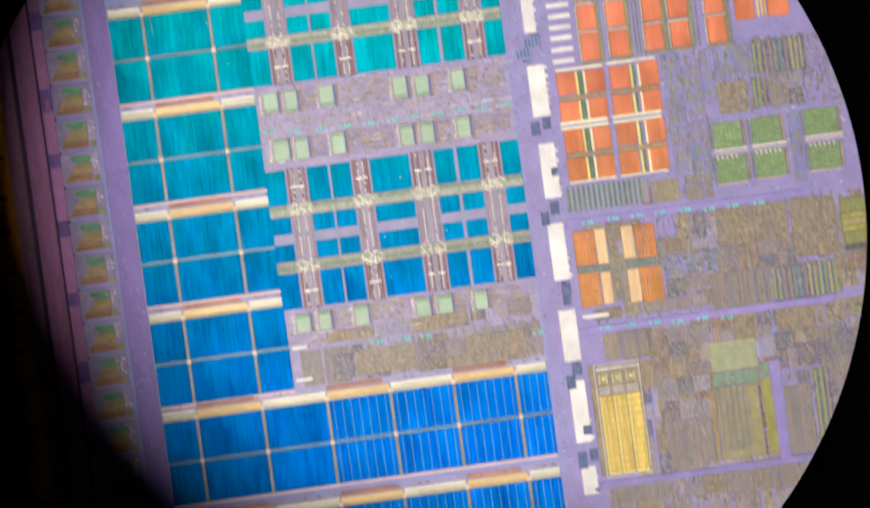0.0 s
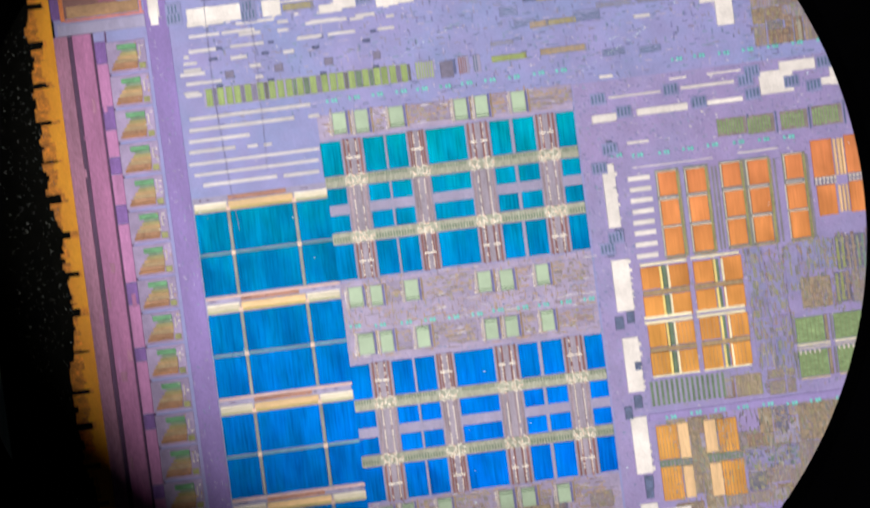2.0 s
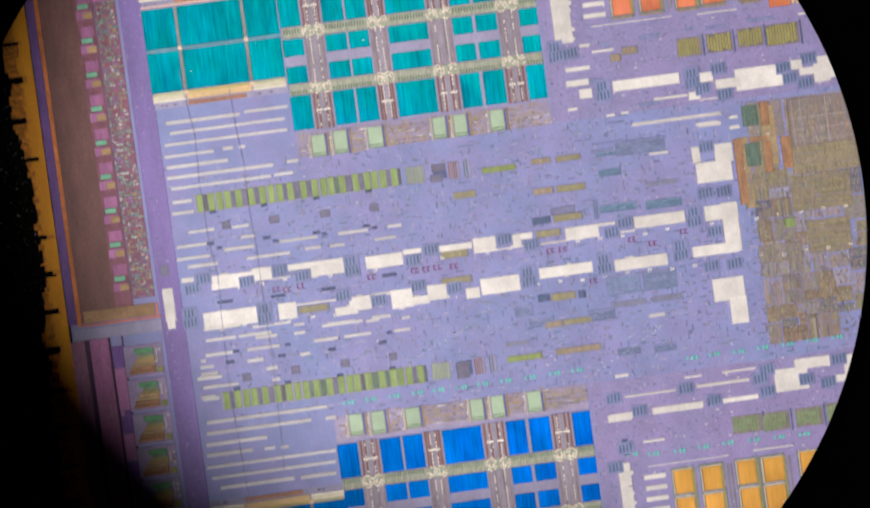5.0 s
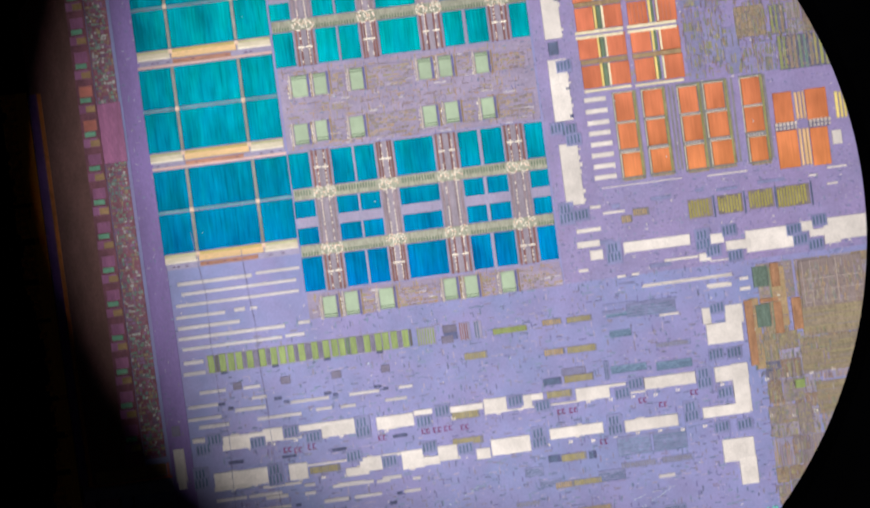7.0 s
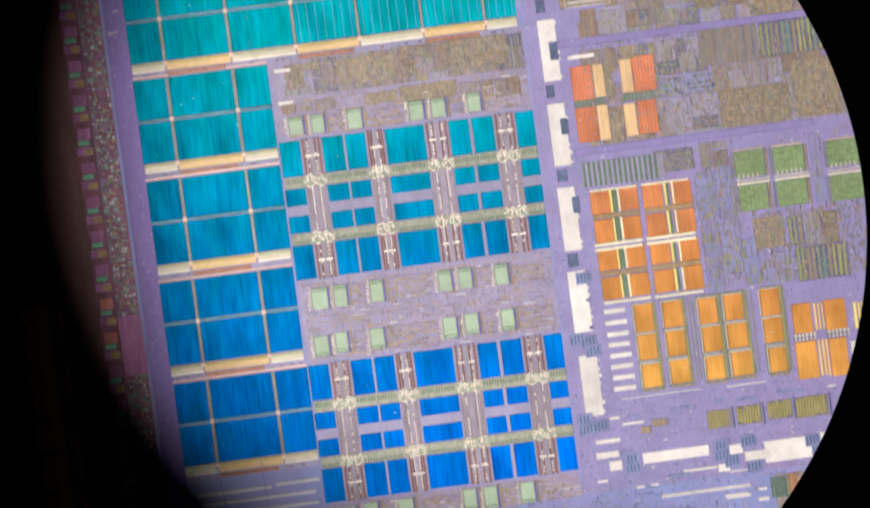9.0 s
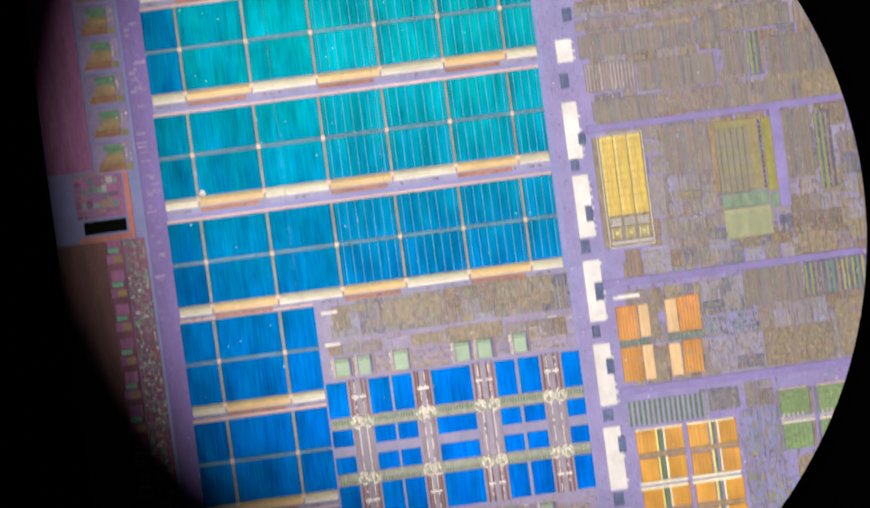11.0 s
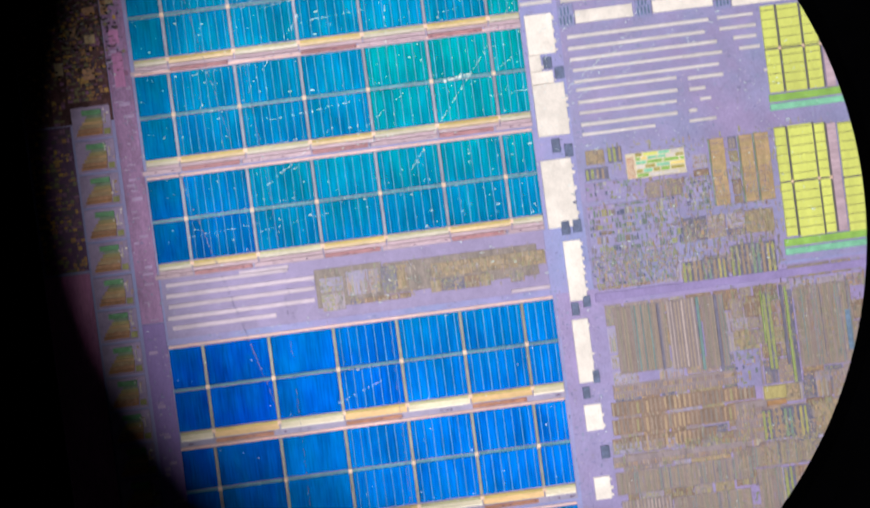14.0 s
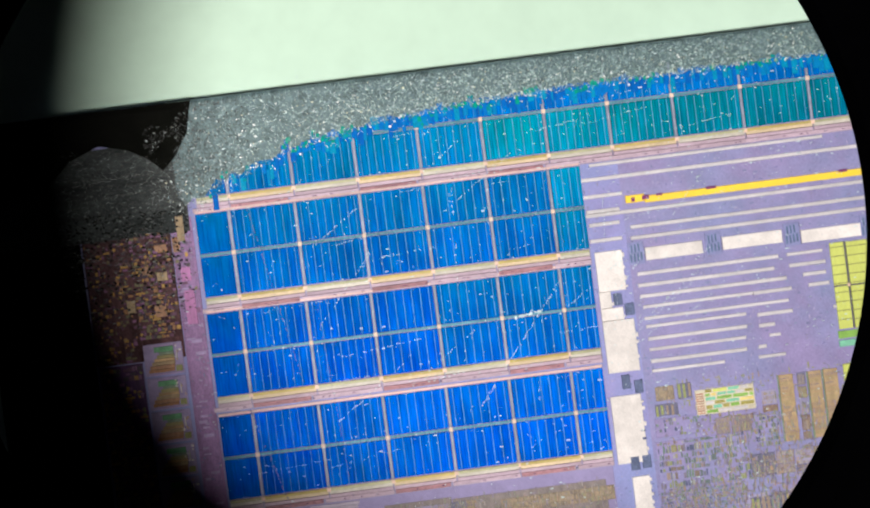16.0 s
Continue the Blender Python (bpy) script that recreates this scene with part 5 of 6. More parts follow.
for r in (
    (78, 1901, 246, 1987, 8), (74, 1839, 226, 1895, 8), (89, 2061, 123, 2087, 6), (85, 2033, 127, 2055, 5), (129, 2060, 155, 2088, 5), (81, 1995, 181, 2029, 10), (191, 1987, 257, 2017, 0),
    (260, 1954, 308, 2014, 8), (247, 1901, 415, 1943, 0), (280, 2016, 308, 2056, 0), (315, 1958, 341, 2080, 12), (348, 1958, 364, 2080, 1), (369, 1958, 393, 2080, 12), (397, 1958, 423, 2080, 12),
    (327, 1818, 411, 1884, 5), (237, 1819, 321, 1865, 5), (427, 1810, 561, 1834, 2),
):
    cells(1, *r)
for r in (
    (-416, 1861, -374, 1921, 0), (-368, 1884, -218, 1928, 0), (-214, 1896, -6, 1922, 6), (-218, 1870, -48, 1892, 0), (-365, 1867, -255, 1877, 0), (426, 159, 556, 211, 0), (424, 86, 550, 156, 9),
    (415, 20, 525, 84, 9), (347, -27, 413, 101, 1), (435, -58, 515, 2, 9), (343, -212, 473, -32, 0), (333, 38, 349, 168, 12), (376, 111, 402, 219, 12),
):
    cells(1, *r)
for u0, v0, u1, v1, s in (
    (140, 1680, 142.5, 1799, 0), (152, 1680, 154, 1799, 0), (166, 1678, 168.5, 1799, 0), (181, 1676, 185, 1797, 1), (253, 1666, 259, 1800, 0), (286, 1660, 292, 1800, 1),
    (371, 1700, 374, 1796, 2), (407, 1656, 413, 1802, 1), (415.5, 1634, 419, 1798, 2), (445, 1660, 447, 1790, 0), (478, 1660, 480, 1790, 1), (506, 1660, 508, 1790, 0),
):
    slab("power_line", die, u0, v0, u1, v1, 0.5, 4.4, (TEALBAR, SLATE, LEAF)[s])

each("teal_field", ((521, 1668, 531, 1742),), TEALFIELD, z1=4.4)
each("khaki_field", ((357, 1598, 398, 1622),), KHAKI, z1=4.4)
each("orange_brown_bar", ((360, 1586, 396, 1596),), BISTRE, z1=4.6)
for m in (1, -1):
    # fine rows across the khaki array and the yellow columns, pale frame round the latter
    a, b = flip(m, 1182, 1302)
    joined("row_line_layer", die, [(293, a + 1 + 5.2 * k, 356, a + 2.6 + 5.2 * k, 4, 6.0) for k in range(23)], DRAB)
    joined("column_line_layer", die, [(301 + 11 * k, a, 302.2 + 11 * k, b, 4, 6.3) for k in range(5)], GREYGREEN)
    a, b = flip(m, 1116, 1318)
    lo, hi = flip(m, 1174, 1312)
    joined("row_line_layer", die, [(86, lo + 4 + 14 * k, 160, lo + 4.9 + 14 * k, 4, 6.6) for k in range(10)], GOLDBROWN)
    joined("pale_frame_layer", die, [(81, a, 82.8, b, 3, 6.2), (162, a, 163.8, b, 3, 6.2), (81, a - 1.8, 163.8, a, 3, 6.2), (81, b, 163.8, b + 1.8, 3, 6.2)], PALEPINK)

each("orange_brown_bar", ((322, 46, 337, 166), (377, 183, 393, 227), (351, 157, 385, 165), (374, 98, 390, 156), (408, 101, 426, 160)), CLAY, z1=5)
each("dark_green_block", ((344, 186, 372, 224), (342, 113, 368, 155)), DEEPGREEN, z1=5.2)
each("lime_cell", ((397, -5, 415, 11),), LEAF, z1=5.4)
MESHFIELD = (428, 138, 545, 224)
mesh = slab("wire_mesh_field", die, *MESHFIELD, 0.5, 4.8, UMBERMAUVE)
u0, v0, u1, v1 = MESHFIELD
wires = [(u0 + 6 + 15.5 * k, v0 + 2, u0 + 7.3 + 15.5 * k, v1 - 2, 4.6, 5.6) for k in range(int((u1 - u0 - 6) // 15.5))]
wires += [(u0 + 2, v0 + 8 + 21 * k, u1 - 2, v0 + 9 + 21 * k, 4.6, 5.4) for k in range(int((v1 - v0 - 8) // 21))]
joined("wire_layer", mesh, wires, PALEBAR, at=WHERE[mesh])
joined("cell_layer", mesh, [(x, y, x + rnd.uniform(1, 3), y + rnd.uniform(4, 14), 4.5, 5.3) for x, y in [(rnd.uniform(u0 + 1, u1 - 4), rnd.uniform(v0 + 1, v1 - 15)) for k in range(240)]], LOGIC, at=WHERE[mesh])

# olive memory blocks beside the yellow columns
for m in (1, -1):
    for u0, v0, u1, v1, s in (
    (296, 1186, 374, 1316, 0), (381, 1180, 402, 1314, 1), (294, 1158, 378, 1183, 2), (284, 1190, 294, 1316, 3), (294, 1103, 380, 1156, 4), (382, 1150, 402, 1176, 2), (72, 1114, 166, 1316, 5),
):
        v0, v1 = flip(m, v0, v1)
        blk = slab("array_base", die, u0, v0, u1, v1, 0.4, 2.0, (KHAKI, MUSTARD, SAGE, BRONZE, PALEOLIVE, TANNED)[s])
        if s in (0, 4):
            joined("word_line_layer", blk, [(u0 + 2, v0 + 3 + 4.5 * k, u1 - 2, v0 + 4.2 + 4.5 * k, 1.9, 2.5) for k in range(int((v1 - v0 - 4) // 4.5))], OLIVELOGIC if s == 0 else SAGE, at=WHERE[blk])
        if s == 0:
            slab("column_rail", blk, (u0 + u1) / 2 - 1, v0, (u0 + u1) / 2 + 1, v1, 1.9, 3.2, PALEOLIVE)
            joined("dark_dash_layer", blk, [(u1 + 1, v0 + 1 + 9 * k, u1 + 4, v0 + 6.5 + 9 * k, 1.0, 3.4) for k in range(int((v1 - v0) // 9))], PLUM, at=WHERE[blk])
        if s == 1:
            joined("word_line_layer", blk, [(u0 + 1, v0 + 3 + 6 * k, u1 - 1, v0 + 5 + 6 * k, 1.9, 3) for k in range(int((v1 - v0 - 4) // 6))], OLIVE, at=WHERE[blk])
for m in (1, -1):
    for u0, v0, u1, v1, s in (
    (564, 874, 628, 970, 0),
):
        v0, v1 = flip(m, v0, v1)
        blk = slab("gold_block", die, u0, v0, u1, v1, 0.4, 2.0, OLIVE)
        for a, b, mt in ((0.0, 0.12, SHADOWBAR), (0.14, 0.36, OLIVE), (0.37, 0.46, MUSTARD), (0.48, 0.60, KHAKI), (0.62, 0.70, MUSTARD), (0.74, 0.97, OLIVE)):
            slab("gold_strip", blk, u0 + 1, v0 + a * (v1 - v0), u1, v0 + b * (v1 - v0), 1.8, 4, mt)
for u0, v0, u1, v1, s in (
    (160, 2026, 268, 2072, 0),
):
    blk = slab("colour_block", die, u0, v0, u1, v1, 0.4, 2.0, CREAM_BAR)
    n, v = 0, v0 + 2
    while v < v1 - 6:
        h = rnd.uniform(6, 10)
        u = u0 + 18
        while u < u1 - 8:
            w = rnd.uniform(10, 30)
            slab("colour_strip", blk, u, v, min(u + w - 2, u1 - 2), min(v + h - 1.5, v1 - 1), 1.8, 4, rnd.choice((LIME, YELLOW, MINT, GRASS, PEARL, CREAM_BAR, MUSTARD)))
            u += w
        v += h
    joined("tick_layer", blk, [(u0 + 1, v0 + 2 + 4.4 * k, u0 + 15, v0 + 4.2 + 4.4 * k, 1.8, 4) for k in range(9)], AMBER, at=WHERE[blk])

# cells between the blocks of the logic area, and in the core beside the small memories
for m, u0, v0, u1, v1 in ((1, 96, 862, 640, 1034), (-1, 96, 862, 640, 1034), (1, 100, 1054, 640, 1326), (-1, 100, 1054, 640, 1326), (1, 88, 1342, 640, 1806), (-1, 80, 1342, 500, 1480), (1, 352, -170, 640, 228), (1, -440, 1018, -4, 1082), (-1, -440, 1018, -4, 1082), (1, 90, 1834, 388, 1870)):
    district(m, u0, v0, u1, v1, (LOGIC, TICKS, LOGIC, OLIVELOGIC, GREENLOGIC), least=24, street=5, low=True)
for m in (1, -1):
    for r in (
    (-376, 548, -351, 585), (-310, 547, -219, 587), (-139, 549, -111, 589), (-73, 550, -8, 590), (-367, 635, -342, 673), (-301, 633, -222, 674), (-139, 634, -112, 675),
    (-74, 636, -9, 668), (-367, 946, -233, 979), (-150, 952, -122, 982), (-84, 950, -19, 981), (-300, 236, -222, 271), (-76, 237, 2, 269), (-146, 235, -117, 272),
    (-365, 233, -338, 273),
):
        logic_field(m, *r, rnd.choice((PEACH, TICKS, PEACH)), w=(2, 9), h=(2, 6), fill=0.72, bed=RAMBED)
blocks = []
for u0, v0, u1, v1, n in ((336, -212, 470, 100, 420), (470, -212, 640, -40, 300), (96, 862, 640, 1044, 1500), (96, -1044, 640, -862, 1500), (190, 1060, 280, 1324, 500), (190, -1324, 280, -1060, 500), (410, 1060, 640, 1324, 800), (410, -1324, 640, -1060, 800), (84, 1342, 640, 1560, 900), (310, 1660, 640, 1806, 700), (80, 1832, 420, 1900, 700), (180, 1900, 420, 2020, 500), (84, -1480, 500, -1342, 900), (370, 572, 640, 700, 900), (370, -700, 640, -572, 900), (272, 580, 350, 840, 420), (272, -840, 350, -580, 420), (-440, 1018, -4, 1082, 700), (-440, -1082, -4, -1018, 700), (-416, 1868, -24, 1932, 260)):
    for k in range(n):
        u, v = rnd.uniform(u0, u1), rnd.uniform(v0, v1)
        w, h = (rnd.uniform(0.8, 2.0), rnd.uniform(3, 13)) if rnd.random() < 0.72 else (rnd.uniform(3, 10), rnd.uniform(0.8, 1.8))
        blocks.append((u, v, u + w, v + h, 0.1, rnd.uniform(3.6, 4.7)))
joined("fleck_layer", die, blocks, FLECKS)
blocks = []
for m, a0, b0, n in ((1, 572, 840, 500), (-1, 572, 840, 500), (1, 1870, 2090, 900)):
    for k in range(n):
        u, (v, w) = rnd.uniform(92, 640), flip(m, *((rnd.uniform(a0, b0),) * 2))
        w, h = (rnd.uniform(2, 9), rnd.uniform(1, 3)) if rnd.random() < 0.4 else (rnd.uniform(1, 3), rnd.uniform(3, 11))
        blocks.append((u, v, u + w, v + h, 0.02, rnd.uniform(0.18, 0.29)))
joined("stray_cell_layer", die, blocks, GREENLOGIC)
blocks, streaks = [], []
for m in (1, -1):
    for a0, b0, n in ((539, 687, 900), (944, 1018, 500), (238, 281, 350)):
        for k in range(n):
            u, (v, w) = rnd.uniform(-455, -12), flip(m, *((rnd.uniform(a0, b0 - 6),) * 2))
            w, h = (rnd.uniform(3, 22), rnd.uniform(0.8, 2)) if rnd.random() < 0.5 else (rnd.uniform(0.8, 2), rnd.uniform(3, 14))
            blocks.append((u, v, min(u + w, -2), v + h, 0.02, rnd.uniform(0.3, 1.4)))
            if k % 24 == 0:
                streaks.append((u, v, u + rnd.uniform(3, 26), v + rnd.uniform(0.8, 2), 0.3, 2.2))
for k in range(420):
    m = rnd.choice((1, -1))
    u, v = rnd.uniform(96, 600), m * rnd.uniform(240, 860)
    streaks.append((u, v, u + rnd.uniform(1.2, 5), v + rnd.uniform(1, 3), 0.05, 0.9))
joined("stray_wire_layer", die, blocks, TICKS)
joined("pale_fleck_layer", die, streaks, PEARL)


each("street", (
    (66, 1326, 570, 1339), (56, 1044, 534, 1058), (398, 1148, 419, 1328), (74, 1814, 613, 1829), (66, 847, 504, 861),
), STREET, True, 0.3, 4.6)
each("fill_bar", (
    (-453, 1006, -425, 1013), (-453, 1064, -423, 1071), (83, 1021, 123, 1029),
), WHITE, True)
each("gold_strip", (
    (533, 472, 539, 520), (541, 472, 546, 519), (548, 472, 553, 520),
), YELLOW)
each("bus_notch", (
    (88, 2426, 95, 2434), (108, 2427, 121, 2435), (134, 2431, 146, 2435), (225, 2431, 244, 2436), (468, 2431, 485, 2436),
), MAROON, z0=5, z1=8)


def dot_pair(u, v):
    if "dot_mesh" not in MESHES:
        bm = bmesh.new()
        box(bm, -10, -3, -6, 3, 0.5, 3)
        box(bm, 0, -3.4, 4, 3.4, 0.5, 3)
        box(bm, 5.5, -3.4, 10, 3.4, 0.5, 3)
        me = bpy.data.meshes.new("sensor_mark")
        bm.to_mesh(me)
        bm.free()
        me.materials.append(TEALDOT)
        MESHES["dot_mesh"] = me
    tagged(hang("sensor_mark", MESHES["dot_mesh"], die, "", (u, v, 3.5)), kind="stuff")


for u, v in (
    (-430, 212), (-389, 211), (-347, 211), (-304, 211), (-266, 211), (-224, 212), (-185, 211),
    (-143, 211), (-99, 211), (-54, 210), (-13, 210), (197, 216), (238, 215), (283, 216),
    (327, 215), (373, 215), (418, 214), (464, 214), (510, 215), (67, 374), (105, 379),
    (153, 380), (197, 379), (242, 378), (290, 379), (336, 380), (382, 381),
):
    dot_pair(u, -v)
for u, v in (
    (-440, 619), (-395, 623), (-348, 624), (-305, 625), (-262, 626), (-219, 626), (-181, 624),
    (-136, 625), (-98, 625), (-57, 625), (-15, 625), (106, 857), (152, 855), (196, 855),
    (238, 856), (284, 857), (328, 861), (371, 861), (419, 862), (112, 1048), (158, 1049),
    (203, 1051), (244, 1055), (290, 1056), (335, 1060), (-210, 1020), (-9, 1039), (-300, 1018),
    (-250, 1019),
):
    dot_pair(u, -v)

# fine clutter of the plain violet middle
blocks, pale, tiny = [], [], []
for k in range(4200):
    u, v = rnd.uniform(-650, 520), rnd.uniform(-235, 235)
    w, h = (rnd.uniform(2, 14), rnd.uniform(1, 3)) if rnd.random() < 0.6 else (rnd.uniform(1, 3), rnd.uniform(3, 12))
    blocks.append((u, v, u + w, v + h, 0.05, 0.3))
for k in range(260):
    u, v = rnd.uniform(-690, 560), rnd.uniform(-330, 330)
    s = rnd.uniform(0.6, 1.5)
    pale.append((u, v, u + s * rnd.uniform(1, 2), v + s, 0.1, 1))
for k in range(380):
    u, v = rnd.uniform(-650, 520), rnd.uniform(-235, 235)
    s = rnd.uniform(0.8, 1.8)
    tiny.append((u, v, u + s, v + s * rnd.uniform(1, 4.5), 0.1, 1.2))
for k in range(60):
    u, v = -640 + 41 * (k % 30), (18, -52)[k // 30] + rnd.uniform(-4, 4)
    pale += [(u, v, u + 1.6, v + 6, 0.1, 2), (u + 3.5, v + 1, u + 6.5, v + 5, 0.1, 2)]
for u0, v0, u1, v1, n in ((0, 230, 560, 420, 1500), (0, -420, 560, -230, 1500), (0, 420, 80, 1800, 700), (0, -1300, 80, -420, 600), (-460, 535, 0, 690, 900), (-460, -690, 0, -535, 900), (60, 540, 560, 880, 900), (60, -880, 560, -540, 900), (0, 1800, 560, 2520, 1300), (-700, 1838, 0, 1975, 700), (-742, -1300, -702, 2500, 700)):
    for k in range(n):
        u, v = rnd.uniform(u0, u1), rnd.uniform(v0, v1)
        w, h = (rnd.uniform(1, 7), rnd.uniform(0.8, 2)) if rnd.random() < 0.6 else (rnd.uniform(0.8, 2), rnd.uniform(1.5, 7))
        blocks.append((u, v, u + w, v + h, 0.05, 0.28 if u0 > -702 or u1 > -702 else 2.9))
joined("clutter_layer", die, blocks, CLUTTER)
joined("dust_layer", die, pale, GLINT)
joined("pit_layer", die, tiny, HATCHING)

# ---- left edge of the die ----
each("edge_band", ((-909, -2600, -884, -38),), DUSKROSE, z1=2)
each("edge_band", ((-876, -2600, -842, -38),), MAGENTA, z1=2)
each("seam", ((-884, -2600, -876, -38), (-842, -2600, -838, -38), (-818, -2600, -815, -38)), PLUM, z1=1.6)
v = -2600.0
k = 0
while v < -60:
    l = rnd.uniform(45, 110) if k % 2 else rnd.uniform(20, 42)
    slab("edge_segment", die, -838, v, -818, min(-38, v + round(l)), 0.5, 2, ORCHID if k % 2 else GRAPE)
    v += round(l) + 1
    k += 1
for k in range(34):
    u, v = rnd.uniform(-905, -830), rnd.uniform(-1500, -60)
    slab("smudge", die, u, v, u + rnd.uniform(4, 12), v + rnd.uniform(5, 40), 1, 2.6, rnd.choice((DUSKROSE, ORCHID, MAGENTA)))
each("edge_band", ((-904, -8, -820, 1248),), UMBER, z1=2, label="reddish brown edge band")
each("edge_band", ((-904, 1375, -822, 1985),), MAGENTA, z1=2)
each("charred_band", ((-963, -2600, -905, 2560),), DARKSILICON, z1=1.0)
logic_field(1, -900, 1990, -822, 2250, EDGECELLS, w=(2, 9), h=(3, 10), fill=0.75, bed=PLUM)
# fewer cells on the dark brown bed towards the left
logic_field(1, -900, 2252, -852, 2470, EDGECELLS, w=(2, 6), h=(3, 8), fill=0.4, bed=BROWNBED)
logic_field(1, -851, 2252, -822, 2470, EDGECELLS, w=(2, 9), h=(3, 10), fill=0.6, bed=BROWNBED)
logic_field(1, -820, 2290, -744, 2480, EDGECELLS, w=(2, 8), h=(3, 9), fill=0.8, bed=BROWNBED)
logic_field(1, -742, 2300, -706, 2500, EDGECELLS, w=(3, 9), h=(5, 12), fill=0.14, bed=MAGENTA)
each("scorched_bed", ((-902, 2252, -743, 2490),), BROWNBED, z0=0.2, z1=0.9)
each("gold_patch", ((-731, 2458, -717, 2504), (-836, 2341, -821, 2364), (-776, 2392, -757, 2408)), GOLDBROWN, z1=4.6)
each("orchid_patch", ((-733, 2386, -715, 2412), (-732, 2308, -713, 2370)), ORCHID, z1=4.2)
each("orange_brown_bar", ((-774, 2445, -752, 2457), (-801, 2405, -787, 2421), (-787, 2328, -766, 2350), (-742, 2440, -728, 2462)), CLAY, z1=4.4)
each("rose_line", ((-884, -14, -742, -9), (-750, -12, -745, 14), (-772, 1247, -762, 1372), (-862, 1247, -772, 1258)), ROSE, z1=4)
each("flame_line", ((-892, -12, -884, 700),), FLAME, z1=4)
each("cross_band", ((-900, -38, -742, -16),), LILAC, z1=3)
each("cross_band", ((-880, -8, -751, 14),), BISTRE, z1=3, label="orange brown cross band")
each("edge_band", ((-908, -8, -892, 700),), GRAPE, z1=3)
each("edge_band", ((-824, 14, -788, 1246),), WINE, z1=2.4)
each("guard_strip", ((-742, -2600, -702, 1880),), STRIP, z1=2)
each("guard_strip", ((-742, 1881, -702, 2500),), ROSEVIOLET, z1=2)
each("fill_block", ((-735, -24, -715, 36),), WHITE, z1=5)
for k in range(70):
    v = rnd.uniform(1150, 2500)
    u, w = rnd.uniform(-740, -722), rnd.uniform(6, 20)
    slab("smudge", die, u, v, min(u + w, -704), v + rnd.uniform(2, 7), 1, 3, SMUDGE)
each("trench", ((-852, 1262, -776, 1285),), DARKSILICON, z1=2, label="dark trench in a rose frame")
logic_field(1, -862, 1290, -775, 1372, GLITTER, w=(5, 14), h=(8, 18), fill=0.9, bed=MAGENTA)
logic_field(1, -787, 25, -748, 1245, GLITTER, w=(2, 5), h=(3, 8), fill=0.85, bed=WINE)
each("magenta_patch", ((-788, 560, -746, 668),), MAGENTA, z1=4.6)
for k in range(20):
    v = 40 + 61.3 * k
    cell = slab("io_cell", die, -816, v + 30, -792, v + 50, 0.5, 3, ROSE if 540 < v < 680 else MAGENTA)
    slab("magenta_cell", cell, -820, v + 1, -794, v + 17, 0.5, 3, ORCHID if k % 2 else MAGENTA)
    slab("green_strip", cell, -816, v + 20, -796, v + 29, 2.5, 5, MINT)
    slab("tan_strip", cell, -808, v + 2, -791, v + 14, 2.5, 5, PADTAN)


def io_pad(v):
    """A bonding cell of the pad ring: green strip, stepped tan middle, brown foot."""
    pad = slab("io_pad", die, -818, v, -748, v + 57, 0.5, 2, PADBED)
    slab("green_strip", pad, -799, v + 41, -764, v + 51, 2, 5, PADGREEN)
    slab("rim_line", pad, -803, v + 51.5, -760, v + 54, 2, 4.6, SMUDGE)
    slab("upper_step", pad, -791, v + 36, -764, v + 41, 2, 5, SAGE)
    slab("upper_step", pad, -795, v + 30, -763, v + 36, 2, 5, KHAKI)
    slab("tan_strip", pad, -800, v + 24, -763, v + 30, 2, 5.2, PADTAN)
    slab("tan_strip", pad, -805, v + 18, -763, v + 24, 2, 5.2, GOLDBROWN)
    slab("brown_strip", pad, -809, v + 11, -764, v + 18, 2, 5, CLAY)
    slab("brown_strip", pad, -812, v + 5, -765, v + 11, 2, 5, PADBROWN)
    slab("dark_tab", pad, -763, v + 4, -751, v + 15, 2, 4, OLIVE)
    slab("glint", pad, -760, v + 26, -757.5, v + 44, 2, 6, PALEPINK)
    slab("foot_line", pad, -812, v + 0.5, -752, v + 3.5, 2, 4.5, SMUDGE)
    # small pale slabs paint the glints at the pad's right side
    for k in range(6):
        x, y = rnd.uniform(-770, -752), v + rnd.uniform(18, 50)
        slab("contact", pad, x, y, x + rnd.uniform(2, 5), y + rnd.uniform(2, 4), 2, 6.5, rnd.choice((GLINT, PEARL, PADTAN)))


for k in range(22):
    io_pad(-115 - 61.3 * k)
for k in range(15):
    io_pad(1366 + 61.3 * k)

